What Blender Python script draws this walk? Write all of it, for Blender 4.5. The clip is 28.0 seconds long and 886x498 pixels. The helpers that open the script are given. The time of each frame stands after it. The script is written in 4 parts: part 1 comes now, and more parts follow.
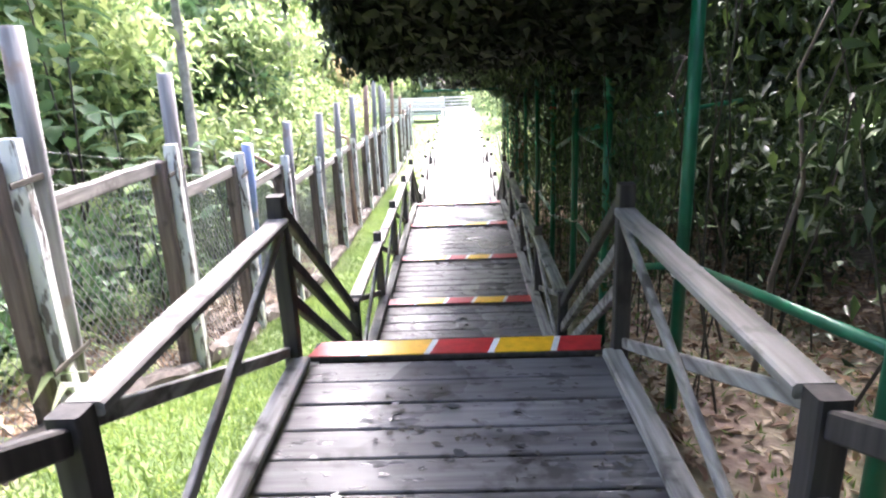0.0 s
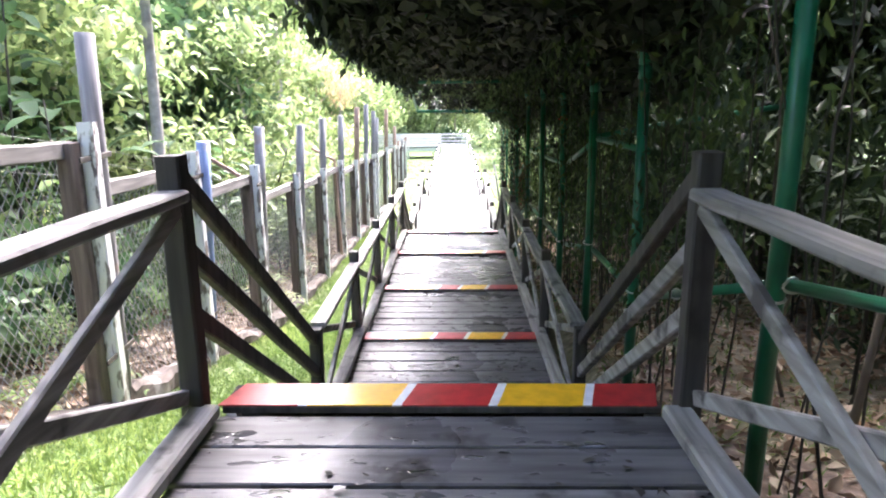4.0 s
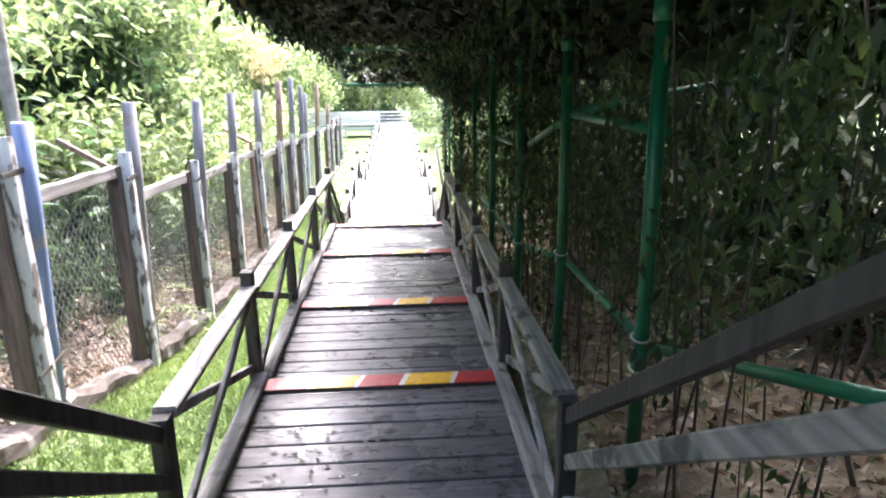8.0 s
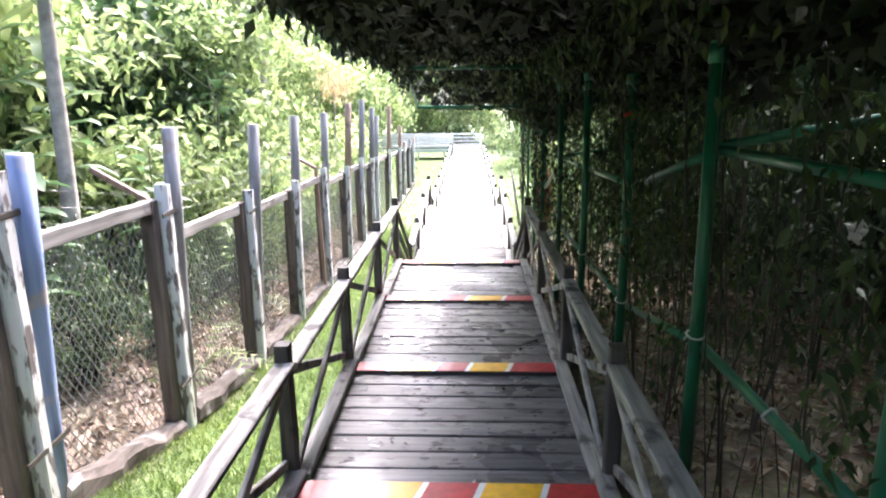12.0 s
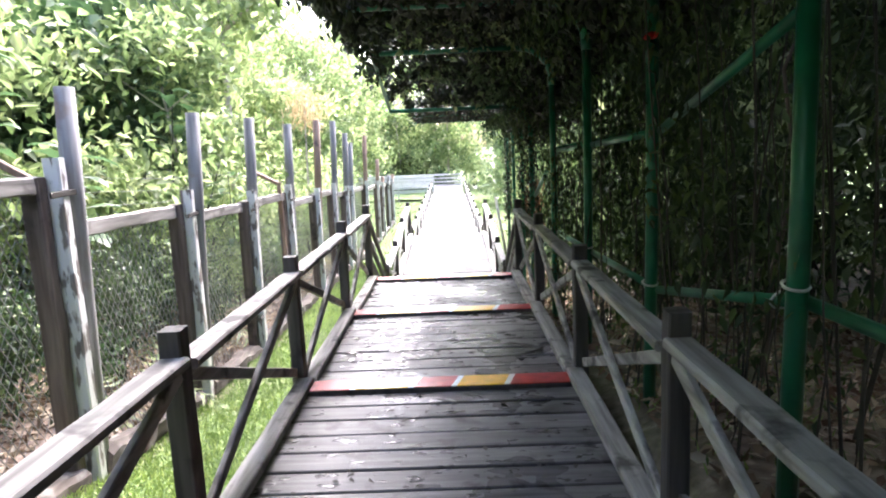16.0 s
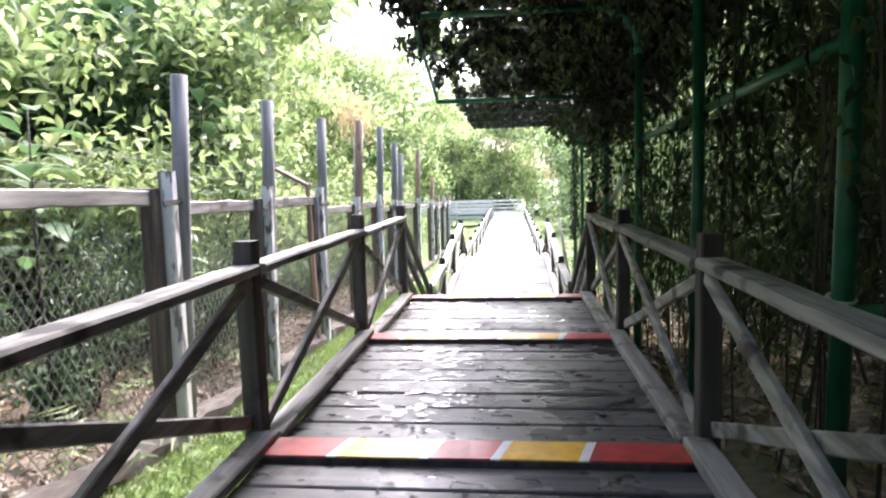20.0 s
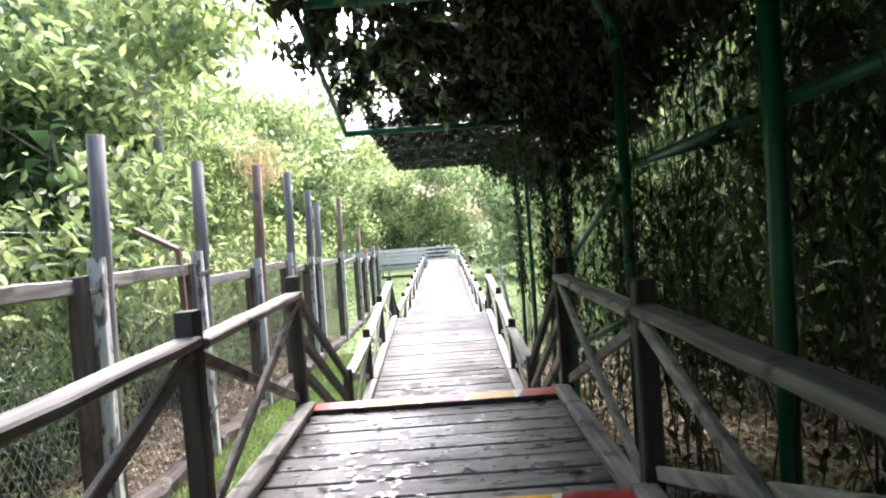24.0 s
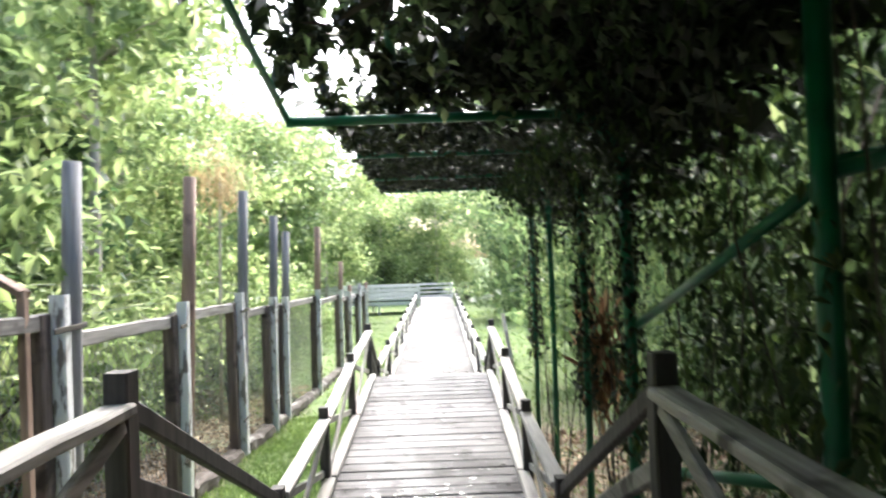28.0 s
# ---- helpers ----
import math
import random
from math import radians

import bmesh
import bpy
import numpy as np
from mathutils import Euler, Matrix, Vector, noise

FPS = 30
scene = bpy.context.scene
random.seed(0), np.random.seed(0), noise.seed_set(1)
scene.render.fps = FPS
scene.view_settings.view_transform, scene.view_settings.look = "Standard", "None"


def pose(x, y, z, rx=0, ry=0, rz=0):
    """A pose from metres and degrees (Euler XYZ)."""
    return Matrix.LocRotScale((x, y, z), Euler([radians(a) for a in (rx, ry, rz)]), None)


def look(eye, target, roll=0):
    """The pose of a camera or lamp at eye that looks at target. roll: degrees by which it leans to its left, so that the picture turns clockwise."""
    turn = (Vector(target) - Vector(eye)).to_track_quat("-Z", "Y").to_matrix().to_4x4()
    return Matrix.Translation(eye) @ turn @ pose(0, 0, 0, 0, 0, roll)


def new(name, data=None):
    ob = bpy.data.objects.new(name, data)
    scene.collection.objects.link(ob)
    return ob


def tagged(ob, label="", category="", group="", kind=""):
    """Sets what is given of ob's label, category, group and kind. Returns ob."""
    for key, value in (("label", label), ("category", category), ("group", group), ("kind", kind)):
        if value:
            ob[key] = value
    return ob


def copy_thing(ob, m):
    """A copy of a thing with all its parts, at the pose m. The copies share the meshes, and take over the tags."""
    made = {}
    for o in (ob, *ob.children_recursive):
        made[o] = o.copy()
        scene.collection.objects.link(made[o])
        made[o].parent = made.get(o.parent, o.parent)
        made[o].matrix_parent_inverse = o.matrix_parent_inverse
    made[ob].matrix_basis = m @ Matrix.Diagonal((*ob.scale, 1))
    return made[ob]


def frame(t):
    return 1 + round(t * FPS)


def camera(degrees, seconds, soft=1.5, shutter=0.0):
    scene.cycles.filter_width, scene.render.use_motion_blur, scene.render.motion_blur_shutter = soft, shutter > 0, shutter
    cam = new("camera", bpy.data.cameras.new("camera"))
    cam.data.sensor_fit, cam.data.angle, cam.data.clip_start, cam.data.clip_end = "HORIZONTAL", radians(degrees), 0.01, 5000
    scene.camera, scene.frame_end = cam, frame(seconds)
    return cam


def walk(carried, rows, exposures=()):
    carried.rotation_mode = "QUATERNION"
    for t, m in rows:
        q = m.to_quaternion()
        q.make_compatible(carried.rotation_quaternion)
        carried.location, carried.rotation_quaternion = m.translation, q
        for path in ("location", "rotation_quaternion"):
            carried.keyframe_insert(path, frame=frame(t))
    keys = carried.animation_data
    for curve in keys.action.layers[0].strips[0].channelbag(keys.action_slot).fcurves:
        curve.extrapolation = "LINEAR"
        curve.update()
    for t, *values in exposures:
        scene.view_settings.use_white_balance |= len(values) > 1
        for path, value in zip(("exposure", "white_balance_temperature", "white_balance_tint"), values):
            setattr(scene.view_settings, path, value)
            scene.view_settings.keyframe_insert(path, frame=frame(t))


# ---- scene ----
cam = camera(68.8, 28.0, 2.0, 0.35)
PATH = [
    (0, (0.074, 2.274, 3.389), (0.01, 4.186, 2.808), -2.4),
    (0.5, (0.099, 2.427, 3.349), (0.082, 4.312, 2.681), -0.4),
    (1, (0.051, 2.616, 3.277), (0.071, 4.533, 2.708), -3.6),
    (1.5, (0.04, 2.77, 3.202), (-0.003, 4.693, 2.652), -1.1),
    (2, (0.106, 2.938, 3.134), (0.091, 4.864, 2.597), 0.9),
    (2.5, (0.087, 3.083, 3.077), (0.127, 5.012, 2.551), -1.4),
    (3, (0.045, 3.23, 3.036), (0.228, 5.156, 2.53), -2.7),
    (3.5, (0.07, 3.367, 2.926), (0.08, 5.314, 2.468), -1.1),
    (5.5, (0.074, 4.043, 2.682), (-0.004, 5.986, 2.213), -0.1),
    (6, (0.101, 4.298, 2.651), (0.163, 6.239, 2.177), 1.9),
    (6.5, (0.008, 4.615, 2.668), (0.153, 6.527, 2.102), -1.3),
    (7, (0.051, 4.853, 2.667), (0.056, 6.789, 2.165), -1.0),
    (7.5, (0.168, 5.038, 2.755), (0.119, 6.973, 2.253), -0.7),
    (8, (0.186, 5.278, 2.713), (0.317, 7.203, 2.188), -0.6),
    (8.5, (0.122, 5.537, 2.751), (0.194, 7.441, 2.143), -3.3),
    (9, (0.12, 5.719, 2.768), (-0.118, 7.618, 2.187), -4.3),
    (9.5, (0.157, 5.879, 2.797), (-0.152, 7.754, 2.172), -1.3),
    (10, (0.181, 5.988, 2.782), (0.021, 7.863, 2.105), -1.2),
    (10.5, (0.127, 6.141, 2.825), (0.159, 8.041, 2.198), -2.5),
    (11, (0.049, 6.242, 2.84), (0.161, 8.155, 2.268), -2.5),
    (11.5, (0.08, 6.438, 2.674), (0.045, 8.399, 2.282), -1.7),
    (12, (0.131, 6.528, 2.708), (0.049, 8.473, 2.246), -0.6),
    (12.5, (0.141, 6.678, 2.627), (0.288, 8.604, 2.11), -0.7),
    (14.5, (0.081, 7.344, 2.13), (0.186, 9.308, 1.764), -2.8),
    (15, (0.008, 7.429, 2.114), (-0.024, 9.392, 1.733), -4.0),
    (15.5, (0.081, 7.598, 1.918), (0.091, 9.575, 1.615), -2.2),
    (16, (0.132, 7.7, 1.91), (0.101, 9.676, 1.598), -2.4),
    (16.5, (0.085, 7.85, 1.798), (0.185, 9.827, 1.512), -3.1),
    (17, (0.041, 7.981, 1.715), (0.004, 9.952, 1.374), -5.2),
    (17.5, (0.072, 8.131, 1.585), (-0.043, 10.114, 1.35), -4.1),
    (18, (0.148, 8.334, 1.513), (0.108, 10.3, 1.147), -3.8),
    (18.5, (0.102, 8.527, 1.427), (0.074, 10.502, 1.111), -3.6),
    (19, (0.112, 8.829, 1.4), (-0.019, 10.782, 0.989), -3.8),
    (19.5, (0.223, 9.064, 1.485), (-0.034, 11.027, 1.204), -2.0),
    (20, (0.187, 9.385, 1.439), (-0.025, 11.362, 1.227), -1.5),
    (20.5, (0.115, 9.624, 1.514), (0.075, 11.62, 1.406), -4.4),
    (22.5, (0.156, 10.592, 1.629), (-0.051, 12.579, 1.532), -5.1),
    (23, (0.186, 10.921, 1.434), (-0.045, 12.906, 1.513), -3.3),
    (23.5, (0.192, 11.178, 1.461), (0.063, 13.173, 1.506), -0.7),
    (24, (0.152, 11.497, 1.498), (0.148, 13.495, 1.418), -4.1),
    (24.5, (0.197, 11.773, 1.536), (0.084, 13.77, 1.53), -4.4),
    (25, (0.247, 12.122, 1.583), (0.225, 14.12, 1.483), -2.5),
    (25.5, (0.165, 12.369, 1.584), (0.316, 14.363, 1.555), -5.0),
    (26, (0.127, 12.633, 1.542), (0.187, 14.629, 1.437), -3.2),
    (26.5, (0.173, 12.901, 1.471), (0.235, 14.899, 1.438), -2.7),
    (27, (0.109, 13.277, 1.467), (0.267, 15.269, 1.398), -4.6),
    (27.5, (0.119, 13.633, 1.504), (0.354, 15.619, 1.446), -6.7),
    (28, (0.193, 13.988, 1.56), (0.207, 15.987, 1.586), -2.0),
]
EXPOSURES = [(0.0, 3.62, 5900, 22), (9.0, 3.55, 5900, 22), (12.0, 3.4, 5900, 22), (17.0, 3.2, 5850, 20), (20.0, 2.98, 5850, 20), (22.0, 2.7, 5700, 22), (25.0, 2.52, 5950, 14), (28.0, 2.6, 5950, 10)]
walk(cam, [(t, look(eye, target, roll)) for t, eye, target, roll in PATH], EXPOSURES)

# ---- world, sun and light ----
world = bpy.data.worlds.new("sky")
scene.world = world
world.use_nodes = True
wn = world.node_tree
sky = wn.nodes.new("ShaderNodeTexSky")
sky.sky_type, sky.sun_disc = "NISHITA", False
sky.sun_elevation, sky.sun_rotation = radians(51), radians(6)
sky.air_density, sky.dust_density, sky.ozone_density = 1.0, 6.0, 0.6
wn.nodes["Background"].inputs[1].default_value = 0.15
wn.links.new(sky.outputs[0], wn.nodes["Background"].inputs[0])
sun = new("sun", bpy.data.lights.new("sun", "SUN"))
sun.data.energy, sun.data.angle, sun.data.color = 1.7, radians(40), (1.0, 0.96, 0.88)
sun.matrix_world = look((4, 48, 50), (0, 8, 0))


# ---- materials ----
def nodes_of(name):
    m = bpy.data.materials.new(name)
    m.use_nodes = True
    return m, m.node_tree, m.node_tree.nodes["Principled BSDF"]


def noise_node(t, scale, detail=4.0, stretch=None, coord="Object"):
    c = t.nodes.new("ShaderNodeNewGeometry" if coord == "Position" else "ShaderNodeTexCoord")
    n = t.nodes.new("ShaderNodeTexNoise")
    n.inputs["Scale"].default_value, n.inputs["Detail"].default_value = scale, detail
    if stretch:
        mp = t.nodes.new("ShaderNodeMapping")
        mp.inputs["Scale"].default_value = stretch
        t.links.new(c.outputs[coord], mp.inputs[0])
        t.links.new(mp.outputs[0], n.inputs["Vector"])
    else:
        t.links.new(c.outputs[coord], n.inputs["Vector"])
    return n


def ramp(t, source, stops):
    r = t.nodes.new("ShaderNodeValToRGB")
    e = r.color_ramp.elements
    while len(e) < len(stops):
        e.new(0.5)
    for el, (p, c) in zip(e, stops):
        el.position, el.color = p, (*c, 1)
    t.links.new(source, r.inputs[0])
    return r


def mixed(t, a, b, fac, mode="MIX"):
    m = t.nodes.new("ShaderNodeMix")
    m.data_type, m.blend_type = "RGBA", mode
    for sock, v in ((m.inputs[6], a), (m.inputs[7], b)):
        if isinstance(v, tuple):
            sock.default_value = (*v, 1)
        else:
            t.links.new(v, sock)
    if isinstance(fac, float):
        m.inputs[0].default_value = fac
    else:
        t.links.new(fac, m.inputs[0])
    return m.outputs[2]


def bumped(t, bsdf, source, strength, distance=0.01):
    b = t.nodes.new("ShaderNodeBump")
    b.inputs["Strength"].default_value, b.inputs["Distance"].default_value = strength, distance
    t.links.new(source, b.inputs["Height"])
    t.links.new(b.outputs[0], bsdf.inputs["Normal"])


def wood(name, dark, light, axis, rough=0.75, stain=(0.03, 0.028, 0.025), stain_at=0.62, vary=0.35, wet=0.0, peel=None, blot_scale=3.1):
    """Weathered timber: grain along one axis, blotches, stains and a per-piece tone."""
    m, t, b = nodes_of(name)
    st = [22.0, 22.0, 22.0]
    st["xyz".index(axis)] = 1.6
    grain = noise_node(t, 1.0, 6.0, tuple(st), "Position")
    col = ramp(t, grain.outputs[0], ((0.3, dark), (0.7, light))).outputs[0]
    info = t.nodes.new("ShaderNodeObjectInfo")
    tone = ramp(t, info.outputs["Random"], ((0.0, (1 - vary,) * 3), (1.0, (1 + vary * 0.4,) * 3))).outputs[0]
    col = mixed(t, col, tone, 1.0, "MULTIPLY")
    blot = noise_node(t, blot_scale, 5.0, None, "Position")
    msk = ramp(t, blot.outputs[0], ((stain_at - 0.04, (0, 0, 0)), (stain_at + 0.06, (1, 1, 1)))).outputs[0]
    col = mixed(t, col, stain, msk)
    if peel:
        pn = noise_node(t, 1.0, 4.0, (13.0, 13.0, 4.0), "Position")
        pm = ramp(t, pn.outputs[0], ((0.41, (0, 0, 0)), (0.47, (1, 1, 1)))).outputs[0]
        col = mixed(t, col, peel, pm)
    t.links.new(col, b.inputs["Base Color"])
    b.inputs["Roughness"].default_value = rough
    if wet:
        wet_n = noise_node(t, 1.3, 4.0, None, "Position")
        r = ramp(t, wet_n.outputs[0], ((0.45, (rough,) * 3), (0.58, (rough - wet,) * 3))).outputs[0]
        drop = noise_node(t, 1.0, 2.0, (7.0, 15.0, 7.0), "Position")
        dm = ramp(t, drop.outputs[0], ((0.605, (0, 0, 0)), (0.645, (1, 1, 1)))).outputs[0]
        t.links.new(mixed(t, r, (0.07, 0.07, 0.07), dm), b.inputs["Roughness"])
    if wet:
        relief = t.nodes.new("ShaderNodeMath")
        relief.operation = "ADD"
        t.links.new(grain.outputs[0], relief.inputs[0])
        t.links.new(dm, relief.inputs[1])
        bumped(t, b, relief.outputs[0], 0.5, 0.005)
    else:
        bumped(t, b, grain.outputs[0], 0.35, 0.003)
    return m


def plain(name, color, rough=0.6, metal=0.0, scale=9.0, spread=0.3, bump=0.15):
    m, t, b = nodes_of(name)
    n = noise_node(t, scale, 6.0)
    lo, hi = tuple(c * (1 - spread) for c in color), tuple(min(1, c * (1 + spread * 0.6)) for c in color)
    t.links.new(ramp(t, n.outputs[0], ((0.3, lo), (0.72, hi))).outputs[0], b.inputs["Base Color"])
    b.inputs["Roughness"].default_value, b.inputs["Metallic"].default_value = rough, metal
    if bump:
        bumped(t, b, n.outputs[0], bump, 0.01)
    return m


def leafy(name, dark, mid, light, through_light=0.35, rough=0.45):
    """Leaves: tone by the leaf, some light let through the blade."""
    m, t, b = nodes_of(name)
    geo = t.nodes.new("ShaderNodeNewGeometry")
    col = ramp(t, geo.outputs["Random Per Island"], ((0.0, dark), (0.55, mid), (1.0, light))).outputs[0]
    big = noise_node(t, 0.45, 2.0)
    col = mixed(t, col, ramp(t, big.outputs[0], ((0.35, (0.65, 0.7, 0.65)), (0.65, (1.15, 1.1, 0.95)))).outputs[0], 1.0, "MULTIPLY")
    t.links.new(col, b.inputs["Base Color"])
    b.inputs["Roughness"].default_value = rough
    tr = t.nodes.new("ShaderNodeBsdfTranslucent")
    t.links.new(mixed(t, col, (1.45, 1.45, 1.4), 1.0, "MULTIPLY"), tr.inputs[0])
    mx = t.nodes.new("ShaderNodeMixShader")
    mx.inputs[0].default_value = through_light
    t.links.new(b.outputs[0], mx.inputs[1])
    t.links.new(tr.outputs[0], mx.inputs[2])
    t.links.new(mx.outputs[0], t.nodes["Material Output"].inputs[0])
    return m


M_BOARD = wood("deck_board_wet_grey", (0.068, 0.065, 0.064), (0.165, 0.159, 0.156), "x", 0.5, (0.035, 0.032, 0.03), 0.61, 0.3, wet=0.24, blot_scale=5.0)
M_BOARD_DRY = wood("deck_board_bleached", (0.07, 0.067, 0.067), (0.175, 0.169, 0.168), "x", 0.75, (0.04, 0.037, 0.036), 0.6, 0.45, wet=0.15, blot_scale=4.0)
M_BOARD.node_tree.nodes["Principled BSDF"].inputs["Specular IOR Level"].default_value = 0.42
M_BOARD_DRY.node_tree.nodes["Principled BSDF"].inputs["Specular IOR Level"].default_value = 0.3
M_RAIL = wood("rail_weathered_grey", (0.12, 0.11, 0.098), (0.4, 0.382, 0.352), "y", 0.76, (0.06, 0.054, 0.048), 0.61, 0.3, blot_scale=4.5)
M_RAIL_WHITE = wood("rail_bleached", (0.3, 0.285, 0.26), (0.52, 0.5, 0.47), "y", 0.7, (0.3, 0.28, 0.25), 0.7, 0.2)
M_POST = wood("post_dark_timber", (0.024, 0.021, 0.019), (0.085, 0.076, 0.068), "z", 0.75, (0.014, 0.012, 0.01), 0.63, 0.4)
M_FPOST = wood("fence_post_red_brown", (0.07, 0.05, 0.042), (0.19, 0.15, 0.13), "z", 0.85, (0.03, 0.022, 0.02), 0.6, 0.4)
M_PEEL = wood("fence_post_peeling_white", (0.12, 0.1, 0.09), (0.3, 0.27, 0.24), "z", 0.8, (0.06, 0.05, 0.045), 0.66, 0.2, peel=(0.68, 0.68, 0.66))
M_POLE_GREY = wood("tall_pole_grey", (0.15, 0.145, 0.14), (0.3, 0.295, 0.295), "z", 0.95, (0.2, 0.15, 0.12), 0.66, 0.25)
M_POLE_BLUE = wood("tall_pole_blue_paint", (0.14, 0.2, 0.36), (0.24, 0.31, 0.46), "z", 0.9, (0.3, 0.28, 0.27), 0.62, 0.15)
M_POLE_BROWN = wood("tall_pole_brown", (0.17, 0.1, 0.07), (0.34, 0.24, 0.18), "z", 0.8, (0.1, 0.06, 0.05), 0.64, 0.3)
M_PLANK = wood("fence_rail_plank", (0.12, 0.11, 0.1), (0.36, 0.34, 0.31), "y", 0.8, (0.1, 0.09, 0.08), 0.62, 0.3)
M_LOG = wood("sleeper_log", (0.045, 0.036, 0.03), (0.14, 0.118, 0.1), "y", 0.9, (0.26, 0.25, 0.23), 0.6, 0.3)
M_WHITE_RAIL = wood("white_painted_timber", (0.6, 0.6, 0.58), (0.8, 0.8, 0.78), "x", 0.6, (0.5, 0.48, 0.45), 0.7, 0.1)
M_RED = plain("strip_red_paint", (0.42, 0.028, 0.028), 0.4, 0, 14, 0.3, 0.1)
M_YELLOW = plain("strip_yellow_paint", (0.78, 0.43, 0.015), 0.4, 0, 14, 0.22, 0.1)
M_WHITE = plain("strip_white_paint", (0.74, 0.74, 0.72), 0.4, 0, 14, 0.15, 0.1)
for m in (M_RED, M_YELLOW, M_WHITE):
    m.node_tree.nodes["Principled BSDF"].inputs["Coat Weight"].default_value = 0.25
    m.node_tree.nodes["Principled BSDF"].inputs["Coat Roughness"].default_value = 0.12
M_GREEN = plain("green_painted_pipe", (0.008, 0.13, 0.062), 0.35, 0, 6, 0.35, 0.05)
M_WIRE = plain("galvanised_wire", (0.24, 0.24, 0.23), 0.6, 0.3, 20, 0.2, 0)
M_BARK = plain("tree_bark", (0.15, 0.125, 0.1), 0.9, 0, 5, 0.5, 0.7)
M_BARK_PALE = plain("tree_bark_pale", (0.46, 0.42, 0.36), 0.9, 0, 6, 0.45, 0.5)
M_TIE = plain("pale_plastic_tie", (0.6, 0.6, 0.56), 0.5, 0, 20, 0.1, 0)
M_WATER = plain("rain_water_film", (0.07, 0.07, 0.07), 0.06, 0, 38, 0.1, 0.45)
M_STEM = plain("vine_stem", (0.04, 0.034, 0.024), 0.8, 0, 6, 0.5, 0.4)
M_LEAF = leafy("forest_leaf", (0.062, 0.104, 0.052), (0.145, 0.215, 0.1), (0.3, 0.375, 0.2), 0.55)
# lightened copy of the leaf colours, with sunlight put into the tone
M_LEAF_SUN = leafy("sun_toned_leaf", (0.12, 0.175, 0.075), (0.24, 0.315, 0.14), (0.44, 0.5, 0.28), 0.6)
M_LEAF_BIG = leafy("broad_leaf", (0.05, 0.1, 0.045), (0.1, 0.18, 0.08), (0.22, 0.3, 0.14), 0.35, 0.5)
# darkened copy of the leaf colours, standing for leaves in shade
M_LEAF_SHADE = leafy("shade_toned_leaf", (0.016, 0.034, 0.012), (0.035, 0.066, 0.02), (0.09, 0.14, 0.04), 0.2, 0.6)
# near-black tone: the shade beneath the roof is put into the leaf colour
M_VINE_SHADE = leafy("shade_vine_leaf", (0.009, 0.015, 0.007), (0.016, 0.027, 0.01), (0.05, 0.068, 0.024), 0.12, 0.6)
M_GRASS = leafy("grass_blade", (0.07, 0.12, 0.03), (0.135, 0.21, 0.055), (0.26, 0.34, 0.11), 0.35, 0.6)
M_LITTER = leafy("dry_leaf_litter", (0.1, 0.055, 0.036), (0.27, 0.19, 0.135), (0.54, 0.46, 0.38), 0.1, 0.8)
M_LEAF_PALE = leafy("pale_leaf", (0.12, 0.16, 0.1), (0.22, 0.27, 0.19), (0.42, 0.46, 0.38), 0.25, 0.3)
M_DEAD = leafy("dead_frond", (0.12, 0.05, 0.03), (0.26, 0.12, 0.07), (0.42, 0.25, 0.16), 0.25, 0.8)
M_PLUME = leafy("dry_plume_straw", (0.36, 0.25, 0.15), (0.5, 0.38, 0.24), (0.62, 0.52, 0.38), 0.4, 0.8)
M_FLOWER = plain("red_flower", (0.6, 0.02, 0.015), 0.6, 0, 30, 0.2, 0)


def ground_mat():
    m, t, b = nodes_of("earth_and_moss")
    n1, n2, n3 = noise_node(t, 0.9, 5), noise_node(t, 9.0, 6), noise_node(t, 60.0, 4)
    earth = ramp(t, n2.outputs[0], ((0.3, (0.07, 0.05, 0.036)), (0.55, (0.17, 0.128, 0.098)), (0.75, (0.34, 0.285, 0.23)))).outputs[0]
    moss = ramp(t, n3.outputs[0], ((0.3, (0.06, 0.1, 0.028)), (0.7, (0.14, 0.2, 0.06)))).outputs[0]
    c = t.nodes.new("ShaderNodeTexCoord")
    s = t.nodes.new("ShaderNodeSeparateXYZ")
    t.links.new(c.outputs["Object"], s.inputs[0])
    # turf along the boardwalk and over the open lawn at the far end
    band = ramp(t, s.outputs[0], ((0.0, (0, 0, 0)), (1.0, (0, 0, 0))))
    mr = t.nodes.new("ShaderNodeMapRange")
    mr.inputs[1].default_value, mr.inputs[2].default_value = -4.0, 6.0
    t.links.new(s.outputs[0], mr.inputs[0])
    e = band.color_ramp.elements
    for p, v in ((0.12, 0.0), (0.16, 1.0), (0.42, 1.0), (0.56, 0.1), (0.6, 0.25)):
        k = e.new(p)
        k.color = (v, v, v, 1)
    t.links.new(mr.outputs[0], band.inputs[0])
    far = t.nodes.new("ShaderNodeMapRange")
    far.inputs[1].default_value, far.inputs[2].default_value = 22.0, 28.0
    t.links.new(s.outputs[1], far.inputs[0])
    mx = t.nodes.new("ShaderNodeMath")
    mx.operation = "MAXIMUM"
    t.links.new(band.outputs[0], mx.inputs[0])
    t.links.new(far.outputs[0], mx.inputs[1])
    ml = t.nodes.new("ShaderNodeMath")
    ml.operation = "MULTIPLY_ADD"
    t.links.new(n1.outputs[0], ml.inputs[0])
    ml.inputs[1].default_value = 1.2
    ml.inputs[2].default_value = -0.6
    ad = t.nodes.new("ShaderNodeMath")
    ad.use_clamp = True
    t.links.new(mx.outputs[0], ad.inputs[0])
    t.links.new(ml.outputs[0], ad.inputs[1])
    t.links.new(mixed(t, earth, moss, ad.outputs[0]), b.inputs["Base Color"])
    b.inputs["Roughness"].default_value = 0.95
    bumped(t, b, n2.outputs[0], 0.8, 0.04)
    return m


M_GROUND = ground_mat()


